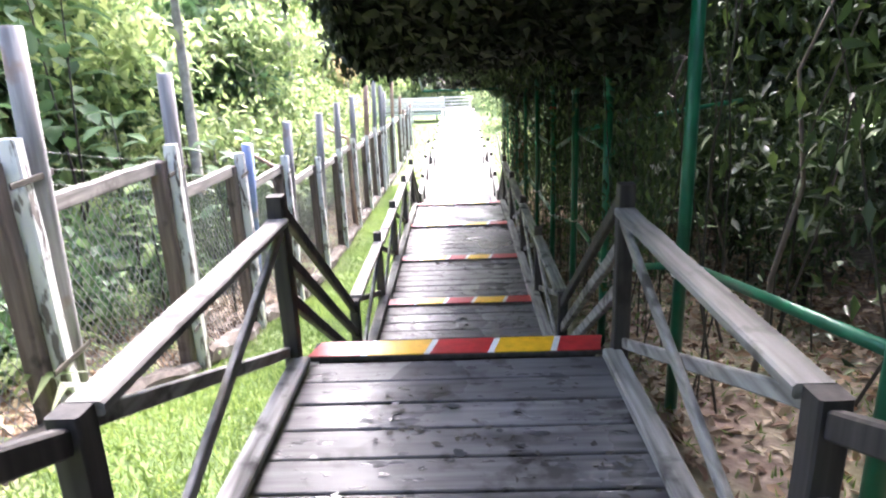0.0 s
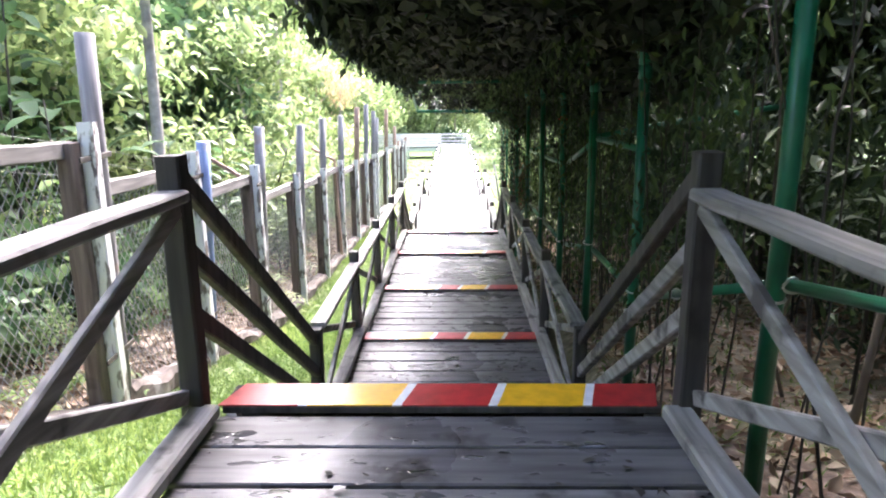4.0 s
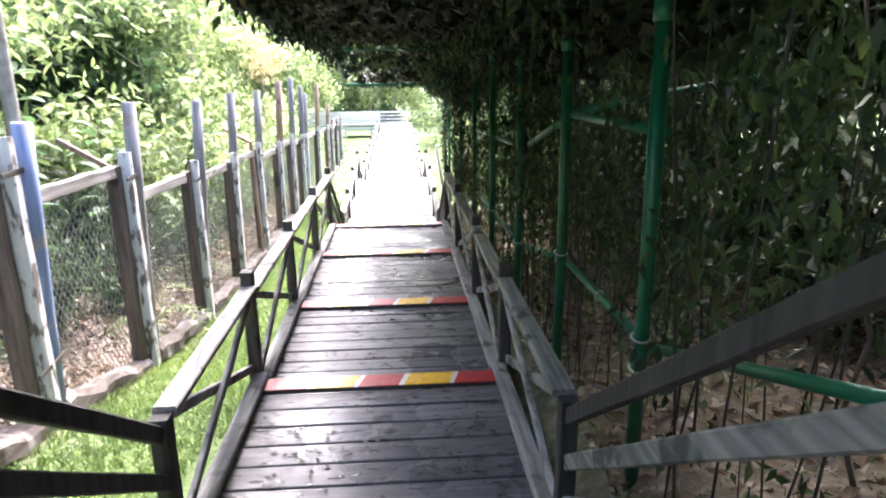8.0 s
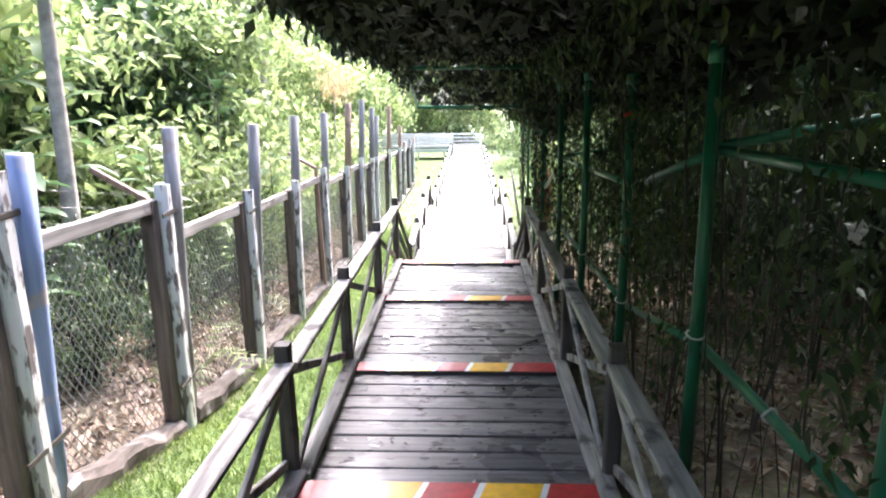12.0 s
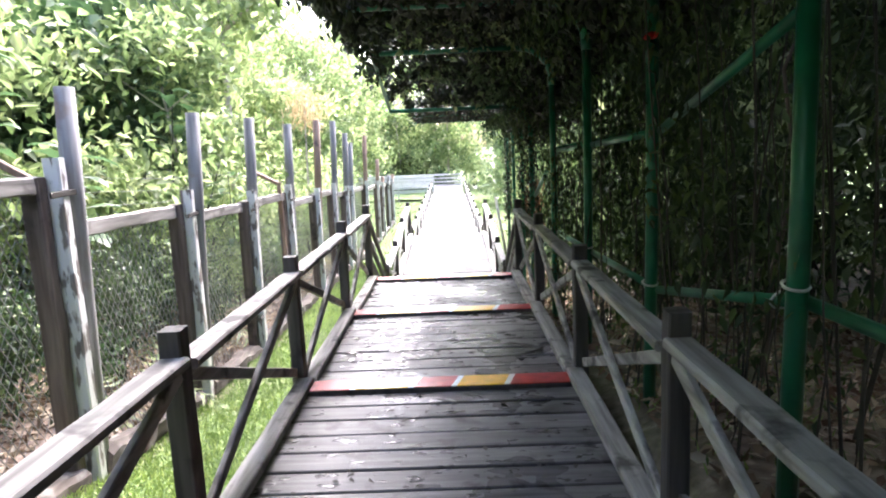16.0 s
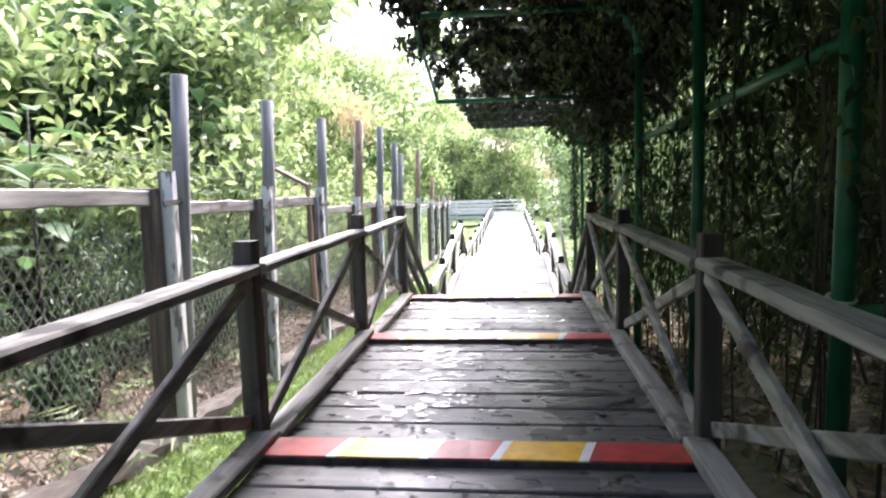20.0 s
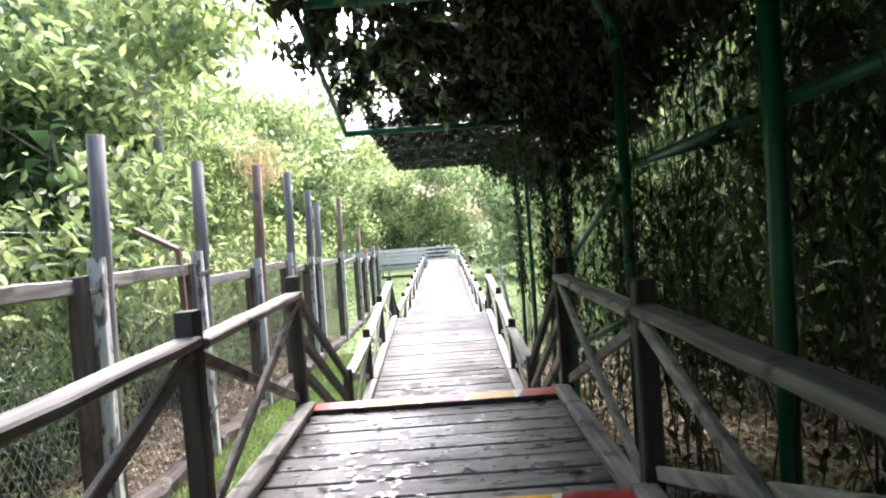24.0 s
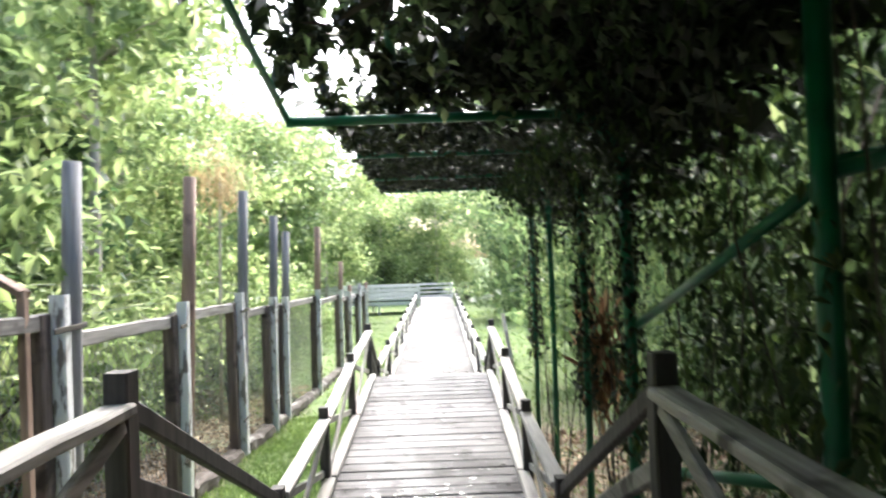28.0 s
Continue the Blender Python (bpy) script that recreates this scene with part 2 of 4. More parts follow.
# ---- mesh helpers ----
def link(name, bm, material, parent=None, label=""):
    me = bpy.data.meshes.new(name)
    bm.to_mesh(me)
    bm.free()
    me.materials.append(material)
    ob = new(name, me)
    if parent is not None:
        ob.parent = parent
    if label:
        ob["label"] = label
    return ob


def part(name, bm, material, parent, label=""):
    return link(name, bm, material, parent, label)


def thing(name, at, label, category, group="", kind=""):
    e = new(name)
    e.location = at
    e.empty_display_size = 0.1
    return tagged(e, label, category, group, kind)


def rough_up(bm, amount, seed=0):
    if amount:
        for v in bm.verts:
            v.co += amount * noise.noise_vector(v.co * 3.7 + Vector((seed, 0, 0)))


def beam(a, b, w, h, up=(0, 0, 1), bevel=0.006, wear=0.004, cuts=3):
    """A sawn timber of width w and height h from a to b, with eased edges and a slightly uneven run."""
    bm = bmesh.new()
    a, b = Vector(a), Vector(b)
    d = (b - a).normalized()
    side = d.cross(Vector(up))
    side = side.normalized() if side.length > 1e-4 else Vector((1, 0, 0))
    top = side.cross(d)
    e = bevel
    prof = [(-w / 2 + e, -h / 2), (w / 2 - e, -h / 2), (w / 2, -h / 2 + e), (w / 2, h / 2 - e), (w / 2 - e, h / 2), (-w / 2 + e, h / 2), (-w / 2, h / 2 - e), (-w / 2, -h / 2 + e)]
    rings = []
    for i in range(cuts + 1):
        c = a.lerp(b, i / cuts)
        rings.append([bm.verts.new(c + side * u + top * v) for u, v in prof])
    for r, s in zip(rings, rings[1:]):
        for i in range(8):
            bm.faces.new((r[i], r[(i + 1) % 8], s[(i + 1) % 8], s[i]))
    bm.faces.new(rings[0][::-1])
    bm.faces.new(rings[-1])
    rough_up(bm, wear, a.x + a.y)
    bmesh.ops.recalc_face_normals(bm, faces=bm.faces)
    return bm


def tube(points, radii, sides=8, cap=True):
    """A round bar through the points, with a radius at each."""
    bm = bmesh.new()
    pts = [Vector(p) for p in points]
    if not isinstance(radii, (list, tuple)):
        radii = [radii] * len(pts)
    rings = []
    for i, p in enumerate(pts):
        d = (pts[min(i + 1, len(pts) - 1)] - pts[max(i - 1, 0)]).normalized()
        ref = Vector((0, 0, 1)) if abs(d.z) < 0.9 else Vector((1, 0, 0))
        u = d.cross(ref).normalized()
        v = d.cross(u)
        rings.append([bm.verts.new(p + float(radii[i]) * (math.cos(2 * math.pi * k / sides) * u + math.sin(2 * math.pi * k / sides) * v)) for k in range(sides)])
    for r, s in zip(rings, rings[1:]):
        for k in range(sides):
            f = bm.faces.new((r[k], r[(k + 1) % sides], s[(k + 1) % sides], s[k]))
            f.smooth = True
    if cap:
        bm.faces.new(rings[0][::-1])
        bm.faces.new(rings[-1])
    bmesh.ops.recalc_face_normals(bm, faces=bm.faces)
    return bm


def joined(bms):
    out = bmesh.new()
    for b in bms:
        tmp = bpy.data.meshes.new("tmp")
        b.to_mesh(tmp)
        b.free()
        out.from_mesh(tmp)
        bpy.data.meshes.remove(tmp)
    return out


def leaf_mesh(name, centres, size, rng, material, droop=0.5, slim=0.45, spread=0.35, fine=False):
    """Many folded, pointed leaves as one mesh: six corners and four triangles each."""
    n = len(centres)
    size = size * (1 + spread * rng.uniform(-1, 1, n))
    yaw = rng.uniform(0, 2 * np.pi, n)
    pit = rng.normal(-droop, 0.5, n)
    d = np.stack([np.cos(yaw) * np.cos(pit), np.sin(yaw) * np.cos(pit), np.sin(pit)], 1)
    ref = rng.normal(0, 1, (n, 3)) * 0.5 + [0, 0, 1]
    s = np.cross(d, ref)
    s /= np.linalg.norm(s, axis=1)[:, None] + 1e-9
    up = np.cross(s, d)
    L, Wd = size[:, None], (size * slim)[:, None]
    base, tip = centres - d * L * 0.5, centres + d * L * 0.5 - up * L * 0.12
    mid = centres - d * L * 0.08
    a = mid + s * Wd * 0.5 + up * Wd * 0.18
    b = mid - s * Wd * 0.5 + up * Wd * 0.18
    if fine:
        m2 = centres + d * L * 0.22 - up * L * 0.03
        a2, b2 = m2 + s * Wd * 0.4 + up * Wd * 0.12, m2 - s * Wd * 0.4 + up * Wd * 0.12
        co = np.stack([base, a, a2, tip, b2, b], 1).reshape(-1, 3)
        i = np.arange(n)[:, None] * 6
        tri = np.concatenate([i + [0, 1, 2], i + [0, 2, 3], i + [0, 3, 4], i + [0, 4, 5]], 1).reshape(-1)
    else:
        co = np.stack([base, a, tip, b], 1).reshape(-1, 3)
        i = np.arange(n)[:, None] * 4
        tri = np.concatenate([i + [0, 1, 2], i + [0, 2, 3]], 1).reshape(-1)
    me = bpy.data.meshes.new(name)
    me.vertices.add(len(co))
    me.vertices.foreach_set("co", co.astype(np.float32).ravel())
    me.loops.add(len(tri))
    me.loops.foreach_set("vertex_index", tri.astype(np.int32))
    me.polygons.add(len(tri) // 3)
    me.polygons.foreach_set("loop_start", np.arange(0, len(tri), 3, dtype=np.int32))
    me.update()
    me.validate()
    me.materials.append(material)
    return me


# ---- the plan ----
HALF = 0.95                       # half the clear width of the boardwalk
DECKS = [(3.95, 6.12, 1.51), (8.02, 10.05, 0.29), (10.05, 12.12, 0.22), (12.12, 14.30, 0.195), (14.30, 16.40, 0.125), (18.30, 24.95, -0.85), (25.95, 54.0, -1.15), (-3.0, 2.05, 2.23)]
POST_X = 1.03
FENCE_X = -2.74
PIPE_X = 1.46
RAMP = 0.067                      # slope of the pale deck below the second stairs
WALK_RISE = 0.006                 # the long walk climbs a little towards its end
LEFT_GROUND = ((-30, 1.9), (2, 1.75), (4, 1.3), (6.3, 0.95), (8.45, 0.25), (10.35, -0.08), (12.5, -0.57), (14.7, -0.79), (16.8, -0.9), (19, -1.0), (21.4, -1.1), (23.4, -1.2), (26, -1.35), (30, -1.55), (40, -1.7), (54, -1.85), (80, -2.0), (200, -2.0))
RIGHT_GROUND = ((-30, 1.9), (2, 1.75), (4, 1.35), (6.3, 1.0), (8.3, 0.48), (10.2, 0.38), (12.1, 0.1), (14, -0.1), (16, -0.35), (18.2, -0.9), (20, -1.1), (23.4, -1.2), (26, -1.35), (30, -1.55), (40, -1.7), (54, -1.85), (80, -2.0), (200, -2.0))


def under(y):
    """The height of the boardwalk, stairs included."""
    return float(np.interp(y, (-3, 2.05, 3.95, 6.15, 8.05, 10.1, 12.1, 14.3, 16.4, 18.3, 24.95, 25.95, 54), (2.23, 2.23, 1.51, 1.51, 0.29, 0.29, 0.22, 0.19, 0.12, -0.85, -0.41, -1.15, -1.0)))


def height(x, y):
    """The ground: it falls with the boardwalk, at its own rate on either side."""
    side = max(0.0, min(1.0, (x + 1.0) / 2.3))
    z = (1 - side) * float(np.interp(y, [p[0] for p in LEFT_GROUND], [p[1] for p in LEFT_GROUND])) + side * float(np.interp(y, [p[0] for p in RIGHT_GROUND], [p[1] for p in RIGHT_GROUND]))
    if x < -2.9:
        z += min(1.5, (-2.9 - x) * 0.07) * (1 if y < 40 else 0.2) * (1 - 0.7 * min(1, max(0, (y - 14) / 12)))
    near_path = abs(x) < 1.3
    if near_path:
        z = min(z, under(y) - 0.3)
    return z + (0.0 if near_path else 0.06 * noise.noise(Vector((x * 0.8, y * 0.8, 0))))


def build_ground():
    xs = sorted(set([-900, -400, -180, -90, -60, -45, -35, -28, -22] + [v * 0.5 for v in range(-36, 37)] + [22, 28, 35, 45, 60, 90, 180, 400, 900]))
    ys = sorted(set([-900, -300, -100, -50, -30, -20, -12] + [v * 0.5 for v in range(-16, 70)] + list(range(36, 72, 2)) + [80, 95, 120, 160, 300, 600, 1200]))
    bm = bmesh.new()
    grid = [[bm.verts.new((x, y, height(x, y))) for x in xs] for y in ys]
    for r, s in zip(grid, grid[1:]):
        for i in range(len(xs) - 1):
            bm.faces.new((r[i], r[i + 1], s[i + 1], s[i]))
    for f in bm.faces:
        f.smooth = True
    return tagged(link("ground", bm, M_GROUND), "earth and mossy turf falling away beside the boardwalk", "ground", kind="structure")


build_ground()


# ---- boardwalk: joists, stairs, strips ----
def stair(name, y0, z0, y1, z1, risers, material, label):
    """A closed flight of plank treads between two stringers."""
    st = thing(name, (0, y0, z0), label, "stairs", kind="structure")
    going, rise = (y1 - y0) / (risers - 1), (z0 - z1) / risers
    for i in range(risers - 1):
        z = z0 - rise * (i + 1) - z0
        y = going * i
        part("tread", beam((-HALF, y + going / 2 - 0.01, z - 0.02), (HALF, y + going / 2 - 0.01, z - 0.02), going + 0.03, 0.04), material, st)
    for i in range(risers):
        z = -rise * (i + 0.5) - 0.02
        part("riser", beam((-HALF + 0.01, going * i + 0.012, z), (HALF - 0.01, going * i + 0.012, z), 0.022, rise - 0.045), M_POST, st)
    for s in (-1, 1):
        part("stringer", beam((s * (HALF + 0.03), -0.05, -0.16), (s * (HALF + 0.03), y1 - y0 + 0.05, z1 - z0 - 0.1), 0.05, 0.24), M_RAIL, st)
    return st


stair("stairs_top", 2.05, 2.23, 3.95, 1.51, 5, M_BOARD, "grey plank stairs coming down to the first landing")
stair("stairs_upper", 6.27, 1.51, 8.05, 0.29, 7, M_BOARD, "grey plank stairs between sloping rails")
stair("stairs_lower", 16.49, 0.125, 18.32, -0.85, 6, M_BOARD_DRY, "pale plank stairs between sloping rails")
stair("stairs_end", 24.95, -0.405, 25.97, -1.15, 5, M_BOARD_DRY, "pale plank steps down to the long walk")


def understructure(y0, y1, z, slope):
    u = thing("deck_frame", (0, y0, z), "dark timber joists and stumps carrying the boardwalk", "frame", kind="structure")
    for s in (-0.86, 0.0, 0.86):
        part("joist", beam((s, 0.03, -0.12), (s, y1 - y0 - 0.03, -0.12 + slope * (y1 - y0)), 0.06, 0.14), M_POST, u)
    n = max(2, int((y1 - y0) / 2))
    for i in range(n):
        y = 0.2 + (y1 - y0 - 0.4) * i / (n - 1)
        for s in (-0.86, 0.86):
            g = height(s, y0 + y) - z - 0.1
            part("stump", beam((s, y, g), (s, y, -0.19), 0.11, 0.11, (0, 1, 0)), M_POST, u)


for y0, y1, z in DECKS[:6] + DECKS[7:]:
    understructure(y0, y1, z, RAMP if y0 == 18.3 else 0.0)


def strip(y, z, edges, w=0.158):
    """A painted warning board across the deck: red, white, yellow, white, red, white, yellow, white, red."""
    s = thing("warning_strip", (0, y, z), "red and yellow painted edge board with white bands", "edge strip", "painted edge boards of the boardwalk")
    cols = [M_RED, M_WHITE, M_YELLOW, M_WHITE, M_RED, M_WHITE, M_YELLOW, M_WHITE, M_RED]
    names = {M_RED: "red_band", M_YELLOW: "yellow_band", M_WHITE: "white_band"}
    part("board", beam((-HALF + 0.01, 0, -0.012), (HALF - 0.01, 0, -0.012), w, 0.036), M_POST, s)
    for a, b, m in zip(edges, edges[1:], cols):
        lean = 0.018 if w < 0.2 else 0.028
        e = w / 2 - 0.001
        bm = bmesh.new()
        za, zb = 0.0055, 0.0105
        lo = [bm.verts.new(p) for p in ((a - lean, -e, za), (b - lean, -e, za), (b + lean, e, za), (a + lean, e, za))]
        hi = [bm.verts.new((v.co.x, v.co.y * 0.985, zb)) for v in lo]
        bm.faces.new(hi)
        for i in range(4):
            bm.faces.new((lo[i], lo[(i + 1) % 4], hi[(i + 1) % 4], hi[i]))
        part(names[m], bm, m, s)
    return s


STRIPS = ((6.155, 1.5345, (-0.93, -0.585, -0.545, -0.178, -0.138, 0.234, 0.274, 0.635, 0.675, 0.95)),
          (10.07, 0.3155, (-0.94, -0.56, -0.52, -0.19, -0.15, 0.168, 0.21, 0.57, 0.61, 0.94)),
          (12.125, 0.245, (-0.94, -0.606, -0.565, -0.195, -0.155, 0.11, 0.15, 0.48, 0.522, 0.94)),
          (14.305, 0.22, (-0.94, -0.66, -0.62, -0.245, -0.205, 0.09, 0.13, 0.54, 0.583, 0.94)),
          (16.41, 0.15, (-0.94, -0.56, -0.52, -0.10, -0.06, 0.24, 0.28, 0.62, 0.66, 0.94)))
for y, z, e in STRIPS:
    strip(y, z, e, 0.218 if z > 1 else 0.2)


# ---- railings ----
def railing_panel(x, y0, y1, z, post_top, rail_h, material, posts=(True, True), low=0.06, tilt=0.0, rise=0.0):
    """Post and X-braced rail between two posts at one side of the deck; one thing with its parts."""
    dz = tilt * (y1 - y0)
    r = thing("railing", (x, y0, z), "weathered grey timber railing panel with crossed braces", "railing", "railing panels of the boardwalk")
    L = y1 - y0
    s = 1 if x > 0 else -1
    ends = [0.0, L]
    for on, y in zip(posts, ends):
        if on:
            g = min(-0.35, height(x, y0 + y) - z - 0.1)
            pm = joined([beam((0, y, g), (0, y, post_top + tilt * y), 0.095, 0.095, (0, 1, 0), 0.008, 0.006, 6)])
            part("post", pm, M_POST, r, "dark sawn timber post")
    part("top_rail", beam((-s * 0.012, 0.04, rail_h), (-s * 0.012, L - 0.04, rail_h + dz + rise + random.uniform(-0.01, 0.01)), 0.125, 0.048, (0, 0, 1), 0.01, 0.007, 8), material, r)
    part("brace", beam((-s * 0.025, 0.06, low + 0.06), (-s * 0.025, L - 0.06, rail_h + dz + rise - 0.05), 0.035, 0.065, (0, 0, 1), 0.006, 0.005, 5), material, r)
    part("brace", beam((s * 0.018, 0.06, rail_h - 0.05), (s * 0.018, L - 0.06, low + dz + 0.06), 0.035, 0.065, (0, 0, 1), 0.006, 0.005, 5), material, r)
    part("kick_rail", beam((-s * 0.05, 0.03, low - 0.015), (-s * 0.05, L - 0.03, low + dz - 0.015), 0.12, 0.06, (0, 0, 1), 0.01, 0.006, 6), material, r)
    return r


def stair_rail(x, y0, z0, y1, z1, material):
    r = thing("stair_railing", (x, y0, z0), "sloping timber stair rails between two posts", "railing", "stair railings")
    for k, drop in enumerate((0.0, 0.30, 0.58)):
        # left rails take the darker timber in place of their backlit shade
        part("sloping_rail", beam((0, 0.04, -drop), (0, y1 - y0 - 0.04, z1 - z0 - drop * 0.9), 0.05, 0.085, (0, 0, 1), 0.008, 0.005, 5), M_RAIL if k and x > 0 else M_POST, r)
    g = min(-0.8, height(x, y1) - z0 - 0.1)
    part("post", beam((0, y1 - y0, g), (0, y1 - y0, z1 - z0 + 0.08), 0.095, 0.095, (0, 1, 0), 0.008, 0.006, 6), M_POST, r)
    return r


for s in (-1, 1):
    X = s * POST_X
    railing_panel(X, -2.2, 0.0, 2.23, 1.0, 0.88, M_RAIL)
    railing_panel(X, 0.0, 2.0, 2.23, 1.0, 0.88, M_RAIL, (False, True))
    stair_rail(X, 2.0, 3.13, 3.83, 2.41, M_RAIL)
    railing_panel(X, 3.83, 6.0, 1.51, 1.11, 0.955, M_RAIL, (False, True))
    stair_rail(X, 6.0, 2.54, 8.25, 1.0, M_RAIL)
    railing_panel(X, 8.25, 10.26, 0.29, 0.93, 0.80, M_RAIL, (False, True))
    railing_panel(X, 10.26, 12.24, 0.22, 0.965, 0.835, M_RAIL, (False, True))
    railing_panel(X, 12.24, 14.41, 0.19, 0.995, 0.86, M_RAIL, (False, True))
    railing_panel(X, 14.41, 16.46, 0.125, 1.046, 0.90, M_RAIL, (False, True))
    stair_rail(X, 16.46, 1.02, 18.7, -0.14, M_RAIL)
    for a, b, top, rail_a, rail_b in ((18.7, 20.6, 0.78, 0.69, 0.65), (20.6, 22.65, 0.885, 0.65, 0.755), (22.65, 24.85, 0.905, 0.755, 0.775)):
        railing_panel(X, a, b, DECKS[5][2] + RAMP * (a - DECKS[5][0]), top, rail_a, M_RAIL_WHITE, (False, True), tilt=RAMP, rise=rail_b - rail_a)
    stair_rail(X, 24.85, 0.37, 26.2, -0.4, M_RAIL_WHITE)
    for i in range(8):
        a = 26.2 + i * 2.6
        railing_panel(X, a, a + 2.6, -1.16 + WALK_RISE * (a - 25.95), 0.86, 0.72, M_RAIL_WHITE, (False, True), tilt=WALK_RISE)


# ---- far landing with its white rails ----
def far_landing():
    f = thing("far_landing", (0, 54, -0.98), "bleached white timber landing with four-bar railings", "landing")
    part("floor", beam((-9.0, 1.2, -0.03), (HALF, 1.2, -0.03), 2.4, 0.06), M_BOARD_DRY, f)
    for x in (-9, -6.6, -4.2, -1.8, 0.95):
        part("post", beam((x, 2.35, -1.3), (x, 2.35, 0.9), 0.11, 0.11, (0, 1, 0)), M_WHITE_RAIL, f)
    for x in (-9, -6.6, -3.6, -1.1):
        part("post", beam((x, 0.05, -1.3), (x, 0.05, 0.9), 0.11, 0.11, (0, 1, 0)), M_WHITE_RAIL, f)
    for z in (0.05, 0.31, 0.57, 0.83):
        part("bar", beam((-9.1, 2.28, z), (1.0, 2.28, z), 0.05, 0.12), M_WHITE_RAIL, f)
        part("bar", beam((-9.1, 0.0, z), (-1.1, 0.0, z), 0.05, 0.12), M_WHITE_RAIL, f)
        part("bar", beam((0.97, 0.0, z), (0.97, 2.3, z), 0.05, 0.12), M_WHITE_RAIL, f)
    part("skirt", beam((-9.0, -0.02, -0.2), (-1.1, -0.02, -0.2), 0.04, 0.2), M_WHITE_RAIL, f)


far_landing()


# ---- fence ----
POLES = [(1.9, 3.8, M_POLE_GREY), (4.1, 3.75, M_POLE_GREY), (6.22, 3.65, M_POLE_GREY), (8.3, 3.31, M_POLE_GREY), (10.23, 2.39, M_POLE_BLUE), (12.32, 2.45, M_POLE_GREY), (14.57, 2.38, M_POLE_GREY),
         (16.69, 2.42, M_POLE_GREY), (18.91, 2.41, M_POLE_GREY), (21.18, 2.57, M_POLE_BROWN), (23.28, 2.63, M_POLE_GREY), (25.0, 2.38, M_POLE_GREY), (25.85, 2.14, M_POLE_GREY), (29.0, 2.38, M_POLE_BROWN),
         (32.5, 1.55, M_POLE_BROWN), (34.3, 0.8, M_POLE_BROWN), (36.8, 0.75, M_POLE_GREY), (39.0, 0.7, M_POLE_BROWN)]
NAMES = {M_POLE_GREY: "tall weathered grey fence pole", M_POLE_BLUE: "tall fence pole with flaking blue paint", M_POLE_BROWN: "tall reddish-brown fence pole"}


def fence_top(y):
    return float(np.interp(y, (0, 6.3, 8.3, 10.3, 12.4, 14.6, 16.8, 19, 21.3, 25, 40), (3.1, 2.53, 2.16, 1.81, 1.43, 1.3, 1.25, 1.05, 1.0, 0.82, 0.3)))


RAIL_Z = (3.1, 2.85, 2.53, 2.16, 1.81, 1.43, 1.28, 1.24, 1.03, 1.02, 0.85, 0.8, 0.78, 0.6, 0.45, 0.4, 0.35, 0.3)
RAIL_DROP = 0.05


def fence_station(i, y, top, mat):
    x = FENCE_X
    g = height(x, y)
    st = thing("fence_post", (x, y, g), "dark timber fence post paired with a peeling white one", "fence post", "fence posts")
    zt = (RAIL_Z[i - 1] - RAIL_DROP + 0.05 if i else RAIL_Z[0] + 0.15) - g
    k = random.uniform(-0.03, 0.03)
    part("timber", beam((0.0, -0.16, -0.3), (k, -0.15, zt), 0.13, 0.12, (0, 1, 0), 0.012, 0.012, 7), M_FPOST, st)
    part("peeling_timber", beam((0.085, -0.03, -0.3), (0.085 + k, -0.02, zt + 0.14), 0.12, 0.10, (0, 1, 0), 0.012, 0.01, 7), M_PEEL, st, "white paint peeling off grey wood")
    for zz in (0.55, zt - 0.12):
        part("strap", beam((0.152, -0.24, zz), (0.12, 0.24, zz + 0.01), 0.012, 0.045), M_STEM, st, "dark binding strap")
    lean = 0.1 + random.uniform(-0.04, 0.05)
    pole = tagged(link("fence_pole", tube([(0, 0, -0.3), (lean * 0.3, 0.01, (top - g) * 0.35), (lean * 0.7, 0.0, (top - g) * 0.7), (lean, 0.0, top - g)], [0.082, 0.078, 0.074, 0.07], 14), mat), NAMES[mat], "pole", "tall fence poles")
    pole.location = (x + 0.0, y + 0.15, g)


for i, (y, top, mat) in enumerate(POLES):
    fence_station(i, y, top, mat)


def chain_link(name, y0, y1, x, top):
    """Diamond wire netting hung between two fence posts, as one net of thin strips."""
    L = y1 - y0
    a0, a1 = height(x, y0) + 0.12, height(x, y1) + 0.12
    b0, b1 = top - 0.04, top - RAIL_DROP - 0.04
    pitch, r = 0.09, 0.0026
    verts, faces = [], []

    def strand(p, q):
        n = len(verts)
        for c in (p, q):
            for dx, dz in ((-r, -r), (r, -r), (r, r), (-r, r)):
                verts.append((c[0] + dx, c[1] + dz * 0.7, c[2] + dz * 0.7))
        for k in range(4):
            faces.append((n + k, n + (k + 1) % 4, n + 4 + (k + 1) % 4, n + 4 + k))

    H = max(b0 - a0, b1 - a1)
    run = H * 0.62
    k = -run
    while k < L:
        for sgn in (1, -1):
            u0, u1 = (k, k + run) if sgn == 1 else (k + run, k)
            t0, t1 = 0.0, 1.0
            d = u1 - u0
            if d > 0:
                t0, t1 = max(t0, (0 - u0) / d), min(t1, (L - u0) / d)
            else:
                t0, t1 = max(t0, (L - u0) / d), min(t1, (0 - u0) / d)
            if t1 - t0 > 0.01:
                pts = []
                for tt in (t0, t1):
                    u = u0 + d * tt
                    lo = a0 + (a1 - a0) * u / L
                    hi = b0 + (b1 - b0) * u / L
                    pts.append((0.0, u, lo + (hi - lo) * tt - a0))
                strand(*pts)
        k += pitch
    me = bpy.data.meshes.new(name)
    me.from_pydata(verts, [], faces)
    me.materials.append(M_WIRE)
    ob = new(name, me)
    ob.location = (x, y0, a0)
    return tagged(ob, "galvanised diamond wire netting between timber fence posts", "wire netting", "fence netting panels")


